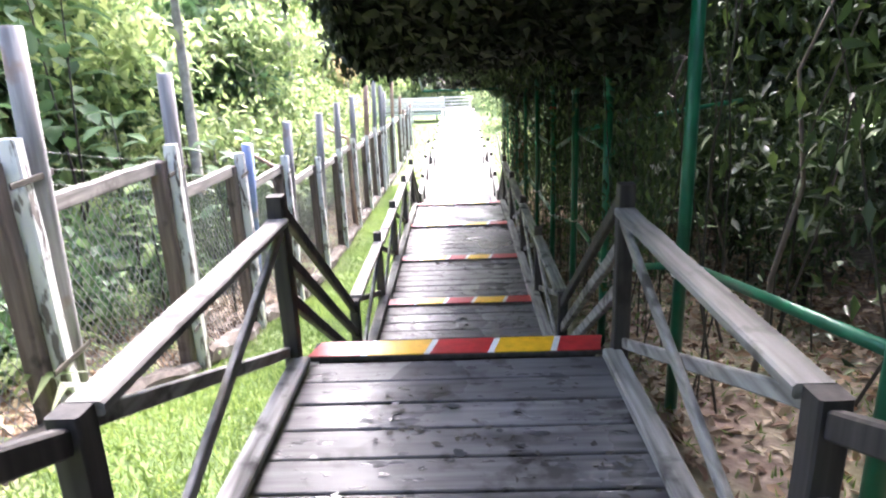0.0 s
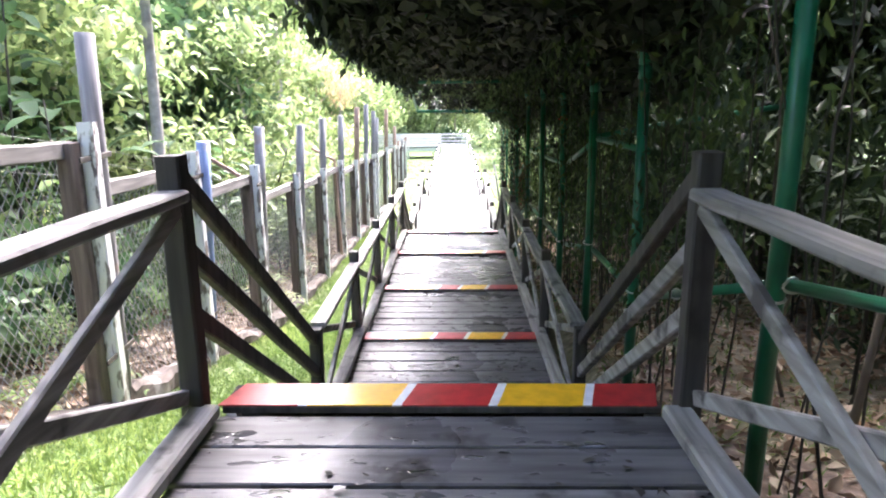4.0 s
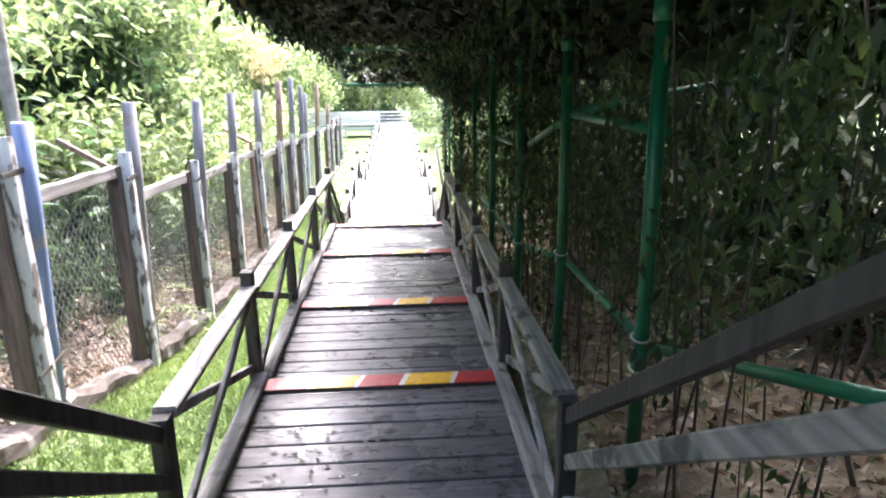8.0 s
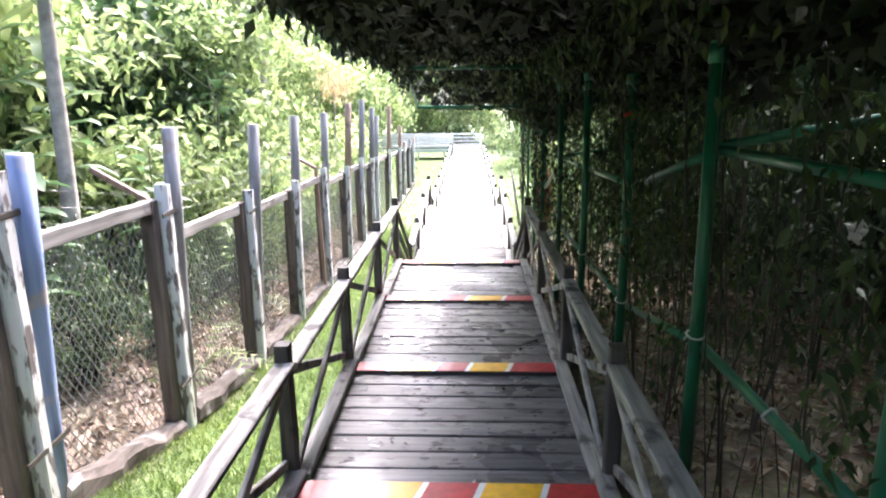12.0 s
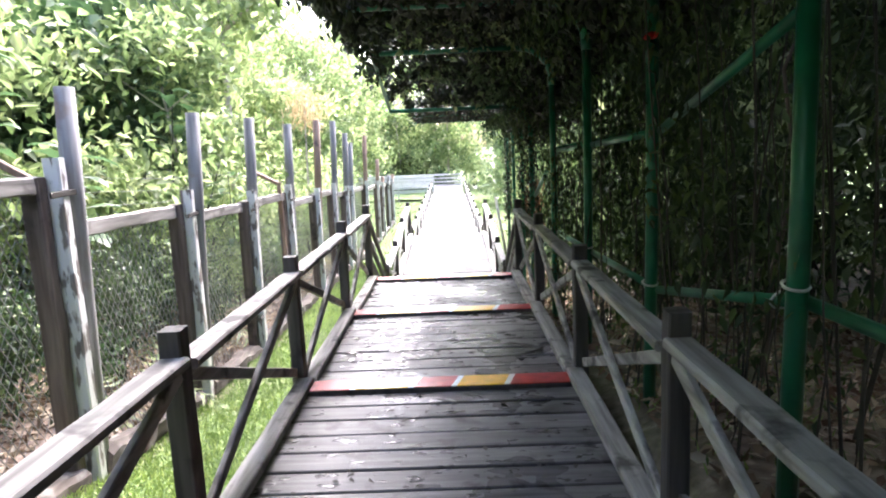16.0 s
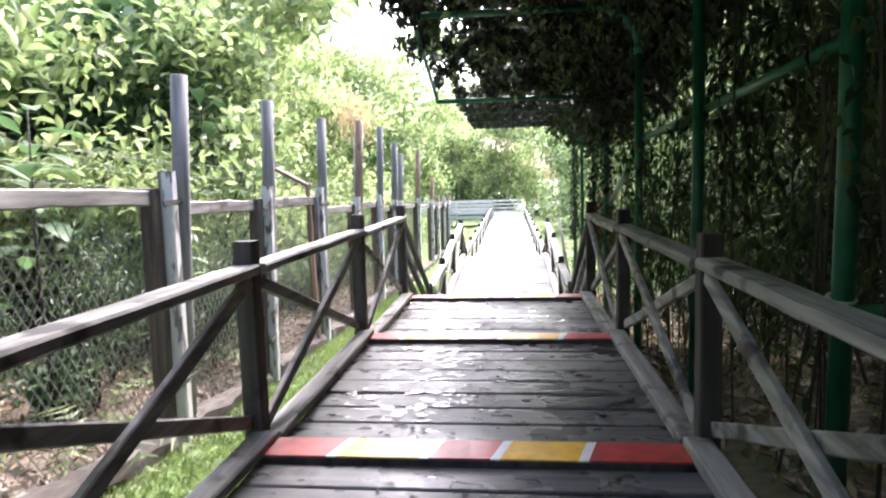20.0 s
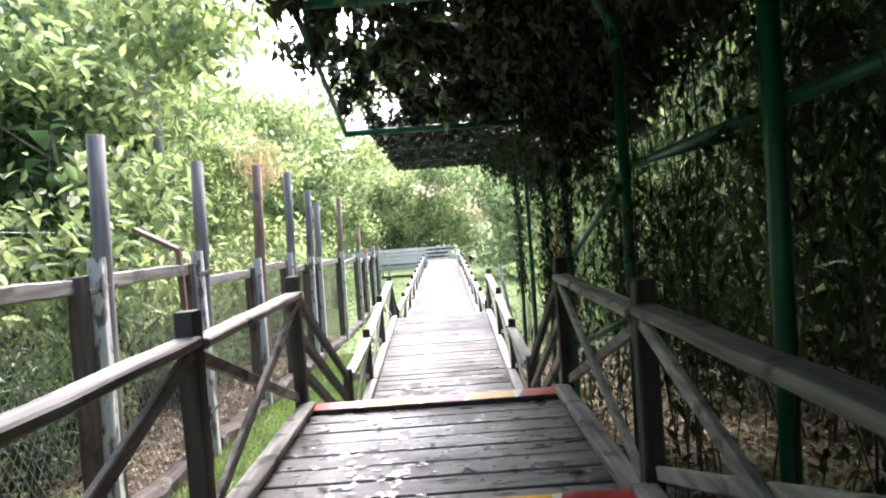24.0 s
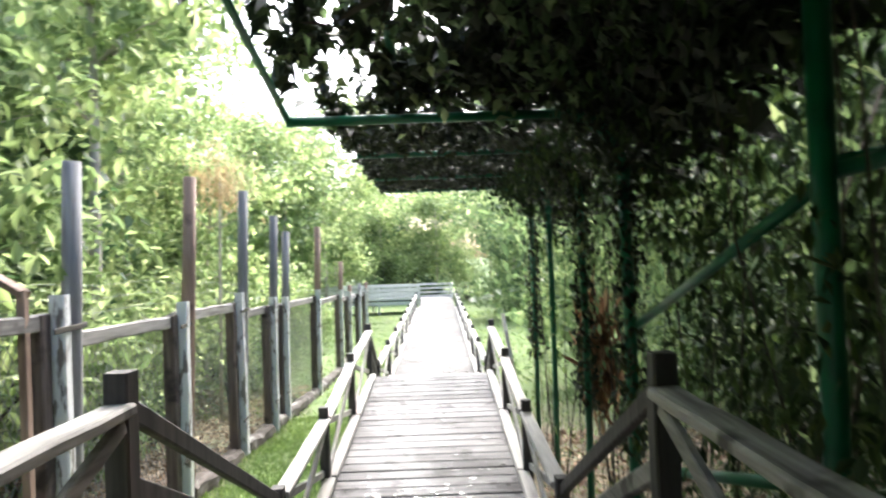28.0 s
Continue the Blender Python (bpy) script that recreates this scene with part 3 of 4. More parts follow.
for i in range(0, 13):
    chain_link("wire_netting", POLES[i][0], POLES[i + 1][0], FENCE_X - 0.07, RAIL_Z[i])
for i, ((y0, t0, m0), (y1, t1, m1)) in enumerate(zip(POLES, POLES[1:])):
    ob = link("fence_rail", beam((0, -0.06, 0), (random.uniform(-0.02, 0.02), y1 - y0 - 0.08, random.uniform(-0.02, 0.02) - RAIL_DROP), 0.075, 0.125, (0, 0, 1), 0.012, 0.014, 9), M_PLANK)
    ob.location = (FENCE_X - 0.02, y0, RAIL_Z[i] - 0.02)
    tagged(ob, "split weathered plank along the fence top", "fence rail", "fence top rails")
    g0, g1 = height(FENCE_X, y0) + 0.07, height(FENCE_X, y1) + 0.07
    ob = link("sleeper", beam((0, 0.12, 0), (0, y1 - y0 - 0.2, g1 - g0), 0.23, 0.22, (0, 0, 1), 0.05, 0.045, 14), M_LOG)
    ob.location = (FENCE_X + 0.02, y0, g0)
    tagged(ob, "rotting timber log edging the turf under the fence", "log", "edging logs")


def strand_wire(x, z_off, y0=1.5, y1=27.2):
    pts = [(x, y, fence_top(y) + z_off + 0.02 * math.sin(y * 3)) for y in np.arange(y0, y1, 1.1)]
    return tagged(link("fence_wire", tube(pts, 0.002, 4, False), M_WIRE), "thin rusty wire strung above the fence", "wire", "fence wires")


for k, zo in enumerate((0.14, 0.27, 0.40)):
    strand_wire(FENCE_X - 0.35, zo)
def wire_bracket(el, tip, foot):
    """An iron bar against the netting with an arm that leans out over the wood."""
    b = thing("wire_bracket", (el[0] + 0.15, el[1], foot), "rusty angled iron arm leaning out above the fence", "bracket", "wire brackets")
    part("bar", beam((0.1, -0.12, 0.0), (0.0, 0.0, el[2] - foot), 0.06, 0.06, (0, 1, 0)), M_POLE_BROWN, b)
    part("arm_bar", beam((0.02, 0.0, el[2] - foot - 0.03), (tip[0] - el[0] - 0.15, tip[1] - el[1], tip[2] - foot), 0.085, 0.05), M_POLE_BROWN, b)


wire_bracket((-3.12, 12.6, 1.76), (-3.42, 12.47, 2.07), -0.5)
wire_bracket((-2.9, 18.57, 1.43), (-3.3, 18.77, 1.67), -0.95)


# ---- the pipe tunnel with its roof of vines ----
ROOF_Y, ROOF_Z = (-6, 3.0, 6.5, 8.2, 12.0, 15.7, 18.45, 23.0), (5.0, 4.75, 4.4, 3.42, 3.25, 3.2, 2.48, 2.48)


def roof_z(y):
    return float(np.interp(y, ROOF_Y, ROOF_Z))


HOOPS = (0.0, 2.1, 4.2, 6.25, 8.43, 10.18, 12.02, 14.03, 16.1, 18.35)


def hoop(y, x_left=-0.8, r=0.042):
    z = roof_z(y)
    g = height(PIPE_X, y)
    h = thing("pipe_hoop", (PIPE_X, y, g), "green painted steel pipe hoop of the vine tunnel", "pipe frame", "tunnel hoops")
    bend = [(-0.42 * (1 - math.cos(k / 6 * math.pi / 2)), 0, z - g - 0.42 + 0.42 * math.sin(k / 6 * math.pi / 2)) for k in range(7)]
    part("upright", tube([(0, 0, -0.2), (0.01, 0, (z - g) * 0.4), (0, 0, z - g - 0.42)], r, 12), M_GREEN, h)
    part("elbow", tube(bend, r * 1.04, 12), M_GREEN, h)
    part("roof_bar", tube([bend[-1], (x_left - PIPE_X, 0, z - g)], r * 0.8, 10), M_GREEN, h)
    part("collar", tube([(0, 0, z - g - 0.47), (0, 0, z - g - 0.37)], r * 1.25, 12), M_GREEN, h)
    return h


for y in HOOPS:
    hoop(y)
for y in (19.7, 21.35, 22.75):
    hoop(y, -0.5, 0.032)


def lengthwise(name, x, dz, r, ys, label):
    pts = [(x, y, roof_z(y) + dz) for y in ys]
    return tagged(link(name, tube(pts, r, 8), M_GREEN), label, "pipe", "tunnel purlins")


ROOF_YS = (0.0, 3, 6.5, 8.2, 12, 15.7, 17.1, 18.45)
for x, dz in ((-0.8, 0.03), (-0.05, 0.16), (0.7, 0.16)):
    lengthwise("roof_pipe", x, dz, 0.026, ROOF_YS, "green pipe running along the tunnel roof")
SIDE_Y = (0.0, 4.2, 6.25, 8.43, 10.18, 12.02, 14.03, 16.1, 18.35)
LOW_Z = (2.8, 2.38, 2.02, 1.27, 1.25, 0.89, 0.82, 0.75, 0.1)
HIGH_Z = (3.9, 3.5, 3.1, 2.42, 2.4, 1.95, 1.87, 1.8, 1.05)
for k in range(len(SIDE_Y) - 1):
    for zs in (LOW_Z, HIGH_Z)[:2 if k > 2 else 1]:
        o = tagged(link("side_pipe", tube([(0, 0, 0), (0, SIDE_Y[k + 1] - SIDE_Y[k], zs[k + 1] - zs[k])], 0.028, 10), M_GREEN), "green side pipe between tunnel hoops", "pipe", "tunnel side pipes")
        o.location = (PIPE_X + 0.05, SIDE_Y[k], zs[k])
for y in (10.18, 16.1):
    z = float(np.interp(y, SIDE_Y, HIGH_Z)) + 0.02
    o = tagged(link("brace_pipe", tube([(0.04, 0, 0), (0.9, -0.1, 0.16), (1.9, -0.15, 0.3)], 0.028, 10), M_GREEN), "green bracing pipe running back into the thicket", "pipe", "tunnel braces")
    o.location = (PIPE_X, y, z)


# ---- planting ----
RNG = np.random.default_rng(5)


def stuff(name, me, label, category):
    return tagged(new(name, me), label, category, kind="stuff")


def roof_cloud(n, rng, y0, y1, thick, hole, hang=0.05, x0=-0.9, x1=1.75):
    """Points of a matted layer over the roof pipes, rounded down at the tunnel's closed side, with gaps."""
    y, x = rng.uniform(y0, y1, n), rng.uniform(x0, x1, n)
    z = np.interp(y, ROOF_Y, ROOF_Z) + rng.gamma(2.0, thick / 2, n) - hang
    z -= np.clip((x - 1.15) / 0.55, 0, 1) * rng.uniform(0, 0.7, n)
    c = np.stack([x, y, z], 1)
    gap = np.array([0.4 * noise.noise(Vector((p[0] * 1.9, p[1] * 1.5, p[2]))) + 0.8 * noise.noise(Vector((p[0] * 7.3, p[1] * 6.4, p[2] * 0.6))) for p in c])
    left = np.where(y > 15.3, np.clip((0.55 - x) / 1.0, 0, 1) * 0.28, np.clip((-0.2 - x) / 0.6, 0, 1) * np.where(y > 12, 0.35, 0.15))
    return c[gap > hole + left]


# roof leaves carry the underside's shade in their colour
stuff("roof_vines", leaf_mesh("roof_vines", roof_cloud(46000, RNG, 6.6, 12.2, 0.32, -0.5, 0.1), 0.15, RNG, M_VINE_SHADE, 0.15, 0.6), "thick climbing vines matted over the tunnel roof, shade in their colour", "vine")
# unseen vine cover added here, its width set by the shade it gives
stuff("roof_vines", leaf_mesh("roof_vines_added", roof_cloud(9000, RNG, 1.0, 6.9, 0.3, -0.2, 0.0, -0.9, 1.2), 0.17, RNG, M_VINE_SHADE, 0.15, 0.6), "looser vines added over the unseen first bays for shade", "vine")
stuff("roof_vines", leaf_mesh("roof_vines_middle", roof_cloud(27000, RNG, 11.8, 15.6, 0.22, -0.3, 0.06), 0.115, RNG, M_VINE_SHADE, 0.4, 0.6), "matted roof vines with small specks of sky between the leaves", "vine")
stuff("roof_vines", leaf_mesh("roof_vines_top", roof_cloud(9000, RNG, 6.8, 11.5, 0.35, -0.6, -0.3), 0.34, RNG, M_VINE_SHADE, 0.1, 0.6), "old matted vine growth on top of the tunnel roof", "vine")
stuff("roof_vines", leaf_mesh("roof_vines_end", roof_cloud(15500, RNG, 15.3, 18.5, 0.14, -0.24, -0.03, -0.78), 0.13, RNG, M_VINE_SHADE, 0.5, 0.55), "thinner vines on the sloping roof, sky showing through", "vine")
stuff("roof_vines", leaf_mesh("roof_vines_right", roof_cloud(7000, RNG, 11.5, 18.4, 0.4, -0.25, -0.1, 0.4, 2.1), 0.24, RNG, M_VINE_SHADE, 0.2, 0.6), "heavy vine growth over the closed side of the tunnel roof", "vine")
stuff("roof_twigs", leaf_mesh("roof_twigs", roof_cloud(200, RNG, 6.6, 18.2, 0.1, -0.5, 0.02, -0.5, 1.4), 0.5, RNG, M_STEM, 0.05, 0.014), "tangle of dead vine twigs under the roof", "twigs")
y = RNG.uniform(6.6, 18.5, 9000)
edge = np.stack([-0.85 + RNG.normal(0, 0.1, 9000), y, np.interp(y, ROOF_Y, ROOF_Z) + RNG.normal(0.04, 0.1, 9000)], 1)
edge = edge[np.array([noise.noise(Vector((0, v * 2.3, 0))) > (-0.25 if v < 15.5 else 0.2) for v in y])]
stuff("roof_fringe", leaf_mesh("roof_fringe", edge, 0.1, RNG, M_VINE_SHADE, 0.9, 0.5), "ragged fringe of vine leaves along the roof edge", "vine")
stuff("roof_vines", leaf_mesh("roof_vines_low", roof_cloud(15000, RNG, 18.5, 22.8, 0.13, -0.5, 0.03, -0.55), 0.1, RNG, M_VINE_SHADE, 0.2, 0.5), "dry brown-green vines over the low tunnel end", "vine")
# lit vine leaves: the lighter leaf colour stands for light on them
stuff("roof_vines", leaf_mesh("roof_vines_lit", roof_cloud(5200, RNG, 14.6, 18.6, 0.12, -0.05, 0.06, -0.75, 1.2), 0.1, RNG, M_LEAF, 0.5, 0.55), "green vine leaves in the lit tone on the sloping roof", "vine")
# hanging vine ends share the shade-darkened leaf colour
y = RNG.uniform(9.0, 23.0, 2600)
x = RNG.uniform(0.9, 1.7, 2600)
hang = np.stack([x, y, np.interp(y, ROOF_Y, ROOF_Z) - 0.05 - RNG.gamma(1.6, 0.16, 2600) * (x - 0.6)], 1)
stuff("hanging_vines", leaf_mesh("hanging_vines", hang, 0.09, RNG, M_LEAF_SHADE, 1.2, 0.4), "loose vine ends hanging inside the tunnel", "vine")


def stems(name, n, xr, yr, zr, r, label, rng, lean=0.15):
    """Thin upright shoots, each a bent three-sided rod, as one mass."""
    verts, faces = [], []
    for _ in range(n):
        x, y = rng.uniform(*xr), rng.uniform(*yr)
        g = height(x, y)
        h = rng.uniform(*zr)
        rr = r * rng.uniform(0.5, 1.6)
        dx, dy = rng.normal(0, lean, 2)
        bend = rng.normal(0, lean * 0.5, 2)
        m = len(verts)
        for k in range(5):
            f = k / 4
            cx, cy = x + dx * f + bend[0] * math.sin(f * 5), y + dy * f + bend[1] * math.sin(f * 4)
            q = rr * (1 - 0.5 * f)
            for a in (0.3, 2.4, 4.5):
                verts.append((cx + q * math.cos(a), cy + q * math.sin(a), g - 0.05 + h * f))
        for k in range(4):
            for a in range(3):
                faces.append((m + 3 * k + a, m + 3 * k + (a + 1) % 3, m + 3 * k + 3 + (a + 1) % 3, m + 3 * k + 3 + a))
    me = bpy.data.meshes.new(name)
    me.from_pydata(verts, [], faces)
    me.materials.append(M_STEM)
    return stuff(name, me, label, "stems")


stems("thicket_stems", 80, (2.1, 5.5), (1.5, 21), (2.2, 5.2), 0.012, "thin crooked upright stems of the shaded thicket", RNG, 0.32)
stems("vine_stems", 110, (1.4, 2.0), (6, 23), (2.6, 3.6), 0.007, "hanging vine stems along the tunnel side", RNG, 0.16)


def side_leaves(n, rng, xr, yr, zmax, dens=0.0, shape=(1.5, 1.1)):
    x, y = rng.uniform(*xr, n), rng.uniform(*yr, n)
    g = np.array([height(a, b) for a, b in zip(x, y)])
    z = g + 0.25 + (zmax - 0.25) * rng.beta(*shape, n)
    c = np.stack([x, y, z], 1)
    k = np.array([noise.noise(Vector((p[0] * 1.1, p[1] * 1.1, p[2] * 0.8))) > dens for p in c])
    return c[k]


# thicket light and shade come from two leaf tones: darkened here, lit at the end
stuff("thicket_leaves", leaf_mesh("thicket_leaves", side_leaves(70000, RNG, (2.1, 7.2), (-4, 17), 5.2, 0.03, (2.2, 1.1)), 0.16, RNG, M_LEAF_SHADE, 0.7, 0.33), "narrow thicket leaves with shade put into their colour", "foliage")
stuff("thicket_leaves", leaf_mesh("thicket_leaves_end", side_leaves(16000, RNG, (2.5, 7.5), (12.5, 27), 5.0, 0.06, (1.7, 1.1)), 0.2, RNG, M_LEAF, 0.8, 0.28), "yellow-green leaves in the lit tone at the thicket's open end", "foliage")
stuff("thicket_leaves", leaf_mesh("thicket_leaves_front", side_leaves(21000, RNG, (1.75, 4.2), (13, 20.5), 4.8, 0.1, (1.7, 1.1)), 0.15, RNG, M_LEAF_SHADE, 0.8, 0.3), "narrow leaves in the shade tone before the lit thicket", "foliage")
stuff("vine_leaves", leaf_mesh("vine_leaves", side_leaves(22000, RNG, (1.35, 1.95), (7, 18.3), 3.6, 0.04), 0.085, RNG, M_LEAF_SHADE, 0.9, 0.4), "vine leaves climbing the tunnel side", "vine")


# leaf layer added between roof and trees to block sky light
n = 26000
x, y = RNG.uniform(1.5, 6.0, n), RNG.uniform(1, 19, n)
c = np.stack([x, y, np.maximum(np.interp(y, ROOF_Y, ROOF_Z), 3.6 - 0.1 * np.maximum(0, y - 14)) + 0.25 + RNG.gamma(2.0, 0.3, n)], 1)
c = c[np.array([noise.noise(Vector((p[0] * 1.3, p[1] * 1.3, p[2]))) > (0.24 if p[1] < 12 else 0.12) for p in c])]
stuff("thicket_shade_layer", leaf_mesh("thicket_shade_layer", c, 0.26, RNG, M_LEAF_SHADE, 0.3, 0.5), "leaf layer added over the thicket to shade it", "foliage")
wrap = []
for y in (18.35, 19.7, 22.75):
    r = 0.42
    for _ in range(1100):
        s = RNG.uniform(0, 1)
        if s < 0.45:
            f = s / 0.45 * math.pi / 2
            px, pz = PIPE_X - r * (1 - math.cos(f)), roof_z(y) - r + r * math.sin(f)
        else:
            px, pz = PIPE_X, roof_z(y) - r - (s - 0.45) / 0.55 * 1.9
        wrap.append((px + RNG.normal(0, 0.05), y + RNG.normal(0, 0.07), pz + RNG.normal(0, 0.05)))
stuff("hoop_vines", leaf_mesh("hoop_vines", np.array(wrap), 0.07, RNG, M_VINE_SHADE, 0.8, 0.5), "vines wound round the last tunnel hoops, in the shade tone", "vine")


def tree_template(name, h, crown_r, n_leaf, leaf, size, bark, rng, label, base=0.4, slim=0.45, girth=0.0085, lean=None):
    """A trunk with limbs and a crown of leaf clumps hung on them."""
    t = thing(name, (0, 0, 0), label, "tree", "trees of the wood")
    lean = rng.normal(0, 0.05, 2) * h if lean is None else lean
    tr = [(lean[0] * f * f + 0.08 * math.sin(5 * f), lean[1] * f * f + 0.06 * math.cos(4 * f), h * f) for f in np.linspace(-0.03, 0.95, 9)]
    r0 = girth * h + 0.02
    part("trunk", tube(tr, [r0 * (1.25 if i == 0 else 1) * (1 - 0.085 * i) for i in range(9)], 9), bark, t)
    tips = []
    for k in range(12):
        f = base + (0.95 - base) * (k + rng.uniform(0, 1)) / 12
        i = min(8, int(f * 9))
        p = Vector(tr[i])
        a = k * 2.4 + rng.uniform(-0.4, 0.4)
        reach = crown_r * (1.1 - 0.55 * abs(f - 0.62)) * rng.uniform(0.6, 1.1)
        q = p + Vector((math.cos(a) * reach, math.sin(a) * reach, reach * rng.uniform(0.1, 0.8)))
        mid = p.lerp(q, 0.5) + Vector((0, 0, 0.12 * reach))
        part("limb", tube([p, mid, q], [r0 * 0.34, r0 * 0.2, r0 * 0.07], 5), bark, t)
        tips += [tuple(mid.lerp(q, w)) for w in (0.2, 0.6, 1.0)]
    tips.append(tr[-1])
    tips = np.array(tips)
    which = rng.integers(0, len(tips), n_leaf)
    spreadv = rng.normal(0, 1, (n_leaf, 3)) * [crown_r * 0.26, crown_r * 0.26, crown_r * 0.2]
    me = leaf_mesh(name + "_crown", tips[which] + spreadv, size, rng, leaf, 0.5, slim, 0.45, True)
    o = new("crown", me)
    o.parent = t
    return t


T = [tree_template("tree", 9.0, 2.3, 5200, M_LEAF, 0.24, M_BARK, RNG, "slender forest tree with a loose green crown"),
     tree_template("tree", 7.0, 2.0, 4500, M_LEAF_SUN, 0.25, M_BARK_PALE, RNG, "young tree with light green leaves toned as sunlit", 0.25),
     tree_template("tree", 11.0, 2.8, 7500, M_LEAF_SUN, 0.26, M_BARK_PALE, RNG, "tall pale-barked tree with a crown toned as sunlit", 0.35),
     tree_template("tree", 5.0, 1.7, 2600, M_LEAF_BIG, 0.29, M_BARK, RNG, "understorey tree with broad glossy leaves", 0.12, 0.6),
     tree_template("tree", 7.5, 2.6, 7000, M_LEAF, 0.25, M_BARK, RNG, "dense green tree leafy down to the ground", 0.05)]


# tree added to block light above the thicket, its leaves darkened as in shade
SHADE = tree_template("tree", 8.6, 2.1, 7000, M_LEAF_SHADE, 0.27, M_BARK, RNG, "added tree that keeps light off the thicket", 0.5, 0.5)


def shrub_template(n, r, h, leaf, size, label, rng, slim=0.4):
    t = thing("shrub", (0, 0, 0), label, "shrub", "undergrowth shrubs")
    pts = []
    for k in range(6):
        a, q = rng.uniform(0, 6.28), r * rng.uniform(0.3, 1)
        tip = (math.cos(a) * q, math.sin(a) * q, h * rng.uniform(0.5, 1))
        part("branch", tube([(0, 0, -0.1), (tip[0] * 0.4, tip[1] * 0.4, tip[2] * 0.6), tip], [0.02, 0.014, 0.005], 5), M_STEM, t)
        pts += [tip, tuple(0.7 * v for v in tip)]
    pts = np.array(pts)
    c = pts[rng.integers(0, len(pts), n)] + rng.normal(0, 1, (n, 3)) * [r * 0.25, r * 0.25, h * 0.17]
    c[:, 2] = np.abs(c[:, 2]) + 0.03
    o = new("foliage", leaf_mesh("shrub_foliage", c, size, rng, leaf, 0.5, slim, 0.45, True))
    o.parent = t
    return t


S = [shrub_template(900, 0.8, 1.3, M_LEAF, 0.13, "green shrub in the undergrowth", RNG),
     shrub_template(700, 0.7, 1.0, M_LEAF_BIG, 0.2, "broad-leaved plant in the undergrowth", RNG, 0.5),
     shrub_template(1000, 0.9, 1.8, M_LEAF_SUN, 0.12, "light green bush toned as sunlit", RNG),
     shrub_template(1100, 1.0, 2.4, M_LEAF_SHADE, 0.15, "shrub with shade put into its leaf colour", RNG, 0.3)]


def plant(templates, spots, rng, lo=0.8, hi=1.15):
    for x, y in spots:
        k = rng.integers(0, len(templates))
        o = copy_thing(templates[k], pose(x, y, height(x, y) - 0.03, rng.uniform(-4, 4), rng.uniform(-4, 4), rng.uniform(0, 360)))
        s = rng.uniform(lo, hi)
        o.scale = (s, s, s)


def scatter(n, xr, yr, rng, gap=1.4):
    out = []
    for _ in range(n * 12):
        p = (rng.uniform(*xr), rng.uniform(*yr))
        if all((p[0] - q[0]) ** 2 + (p[1] - q[1]) ** 2 > gap * gap for q in out):
            out.append(p)
        if len(out) >= n:
            break
    return out


plant(T[1:4], scatter(18, (-17, -7.0), (2, 30), RNG, 2.6), RNG)
plant(T[:1], scatter(4, (-15, -8.5), (6, 30), RNG, 4.0), RNG)
plant(T[1:3], scatter(12, (-17, -5.5), (27, 60), RNG, 2.6), RNG)
plant(T[4:], scatter(5, (-20, -12), (0, 46), RNG, 3.2), RNG, 0.8, 1.2)
plant(T[1:], scatter(34, (-28, 26), (66, 88), RNG, 2.6), RNG, 0.8, 1.35)
plant(T[1:3], scatter(9, (-26, 24), (65.5, 70), RNG, 3.2), RNG, 0.8, 1.2)
plant(T[1:3] + T[4:], scatter(16, (4.4, 13), (27, 62), RNG, 2.6), RNG, 0.8, 1.3)
# added shading trees on the thicket side
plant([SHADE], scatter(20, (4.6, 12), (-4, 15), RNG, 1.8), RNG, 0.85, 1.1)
plant(T[:1], scatter(12, (5.2, 12), (15, 25), RNG, 1.7), RNG, 0.85, 1.05)
# unseen trees added behind the start to hold back light from there
plant(T[:1] + T[4:], scatter(26, (-13, 12), (-16, -6.5), RNG, 1.9), RNG, 0.9, 1.2)
plant(T[4:], scatter(4, (-9, -4.6), (-9, -4.5), RNG, 1.6), RNG, 0.9, 1.1)
plant(T[4:], scatter(12, (9.0, 15), (-2, 24), RNG, 2.2), RNG, 0.8, 1.05)
plant(T[3:4], scatter(8, (-9.5, -6.8), (2, 30), RNG, 2.2), RNG, 0.7, 1.15)
plant(S[:3], scatter(46, (-7.5, -4.2), (1, 42), RNG, 0.9), RNG, 0.7, 1.2)
plant([S[3], S[0], S[1]], scatter(15, (-5.2, -3.7), (1, 15), RNG, 0.8), RNG, 0.5, 0.85)
# shrubs in the shade-darkened leaf colour behind the netting
plant(S[3:], scatter(7, (-4.8, -3.5), (12.4, 18.5), RNG, 0.7), RNG, 0.5, 0.75)
plant([S[0], S[2]], scatter(8, (-5.6, -3.7), (18, 27), RNG, 0.9), RNG, 0.5, 0.9)
plant(S[3:], scatter(30, (3.0, 6.5), (-2, 24), RNG, 0.9), RNG)
plant(S[:3], scatter(22, (-22, 22), (64.8, 67), RNG, 1.6), RNG, 1.2, 2.0)
# sun-toned bushes lighten the undergrowth behind the fence
plant(S[2:3], scatter(20, (-8.5, -4.0), (17, 36), RNG, 1.1), RNG, 0.9, 1.6)
plant(T[1:2], [(-5.6, 21.6)], RNG, 0.8, 0.82)
plant(T[1:2], [(-5.9, 31.0)], RNG, 0.75, 0.85)
for k, t in enumerate(T):
    t.location = (-22 - 4 * k, 14 + 5 * k, height(-22, 14) - 0.05)
SHADE.location = (14, -8, height(14, -8))
for k, t in enumerate(S):
    t.location = (-20 - 3 * k, 8 + 3 * k, height(-20, 8) - 0.05)


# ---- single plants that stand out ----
pale = tree_template("tree", 9.0, 2.0, 3000, M_LEAF_SUN, 0.28, M_BARK_PALE, RNG, "slim pale-barked tree standing behind the fence", 0.6, girth=0.0125, lean=(0.45, 0.1))
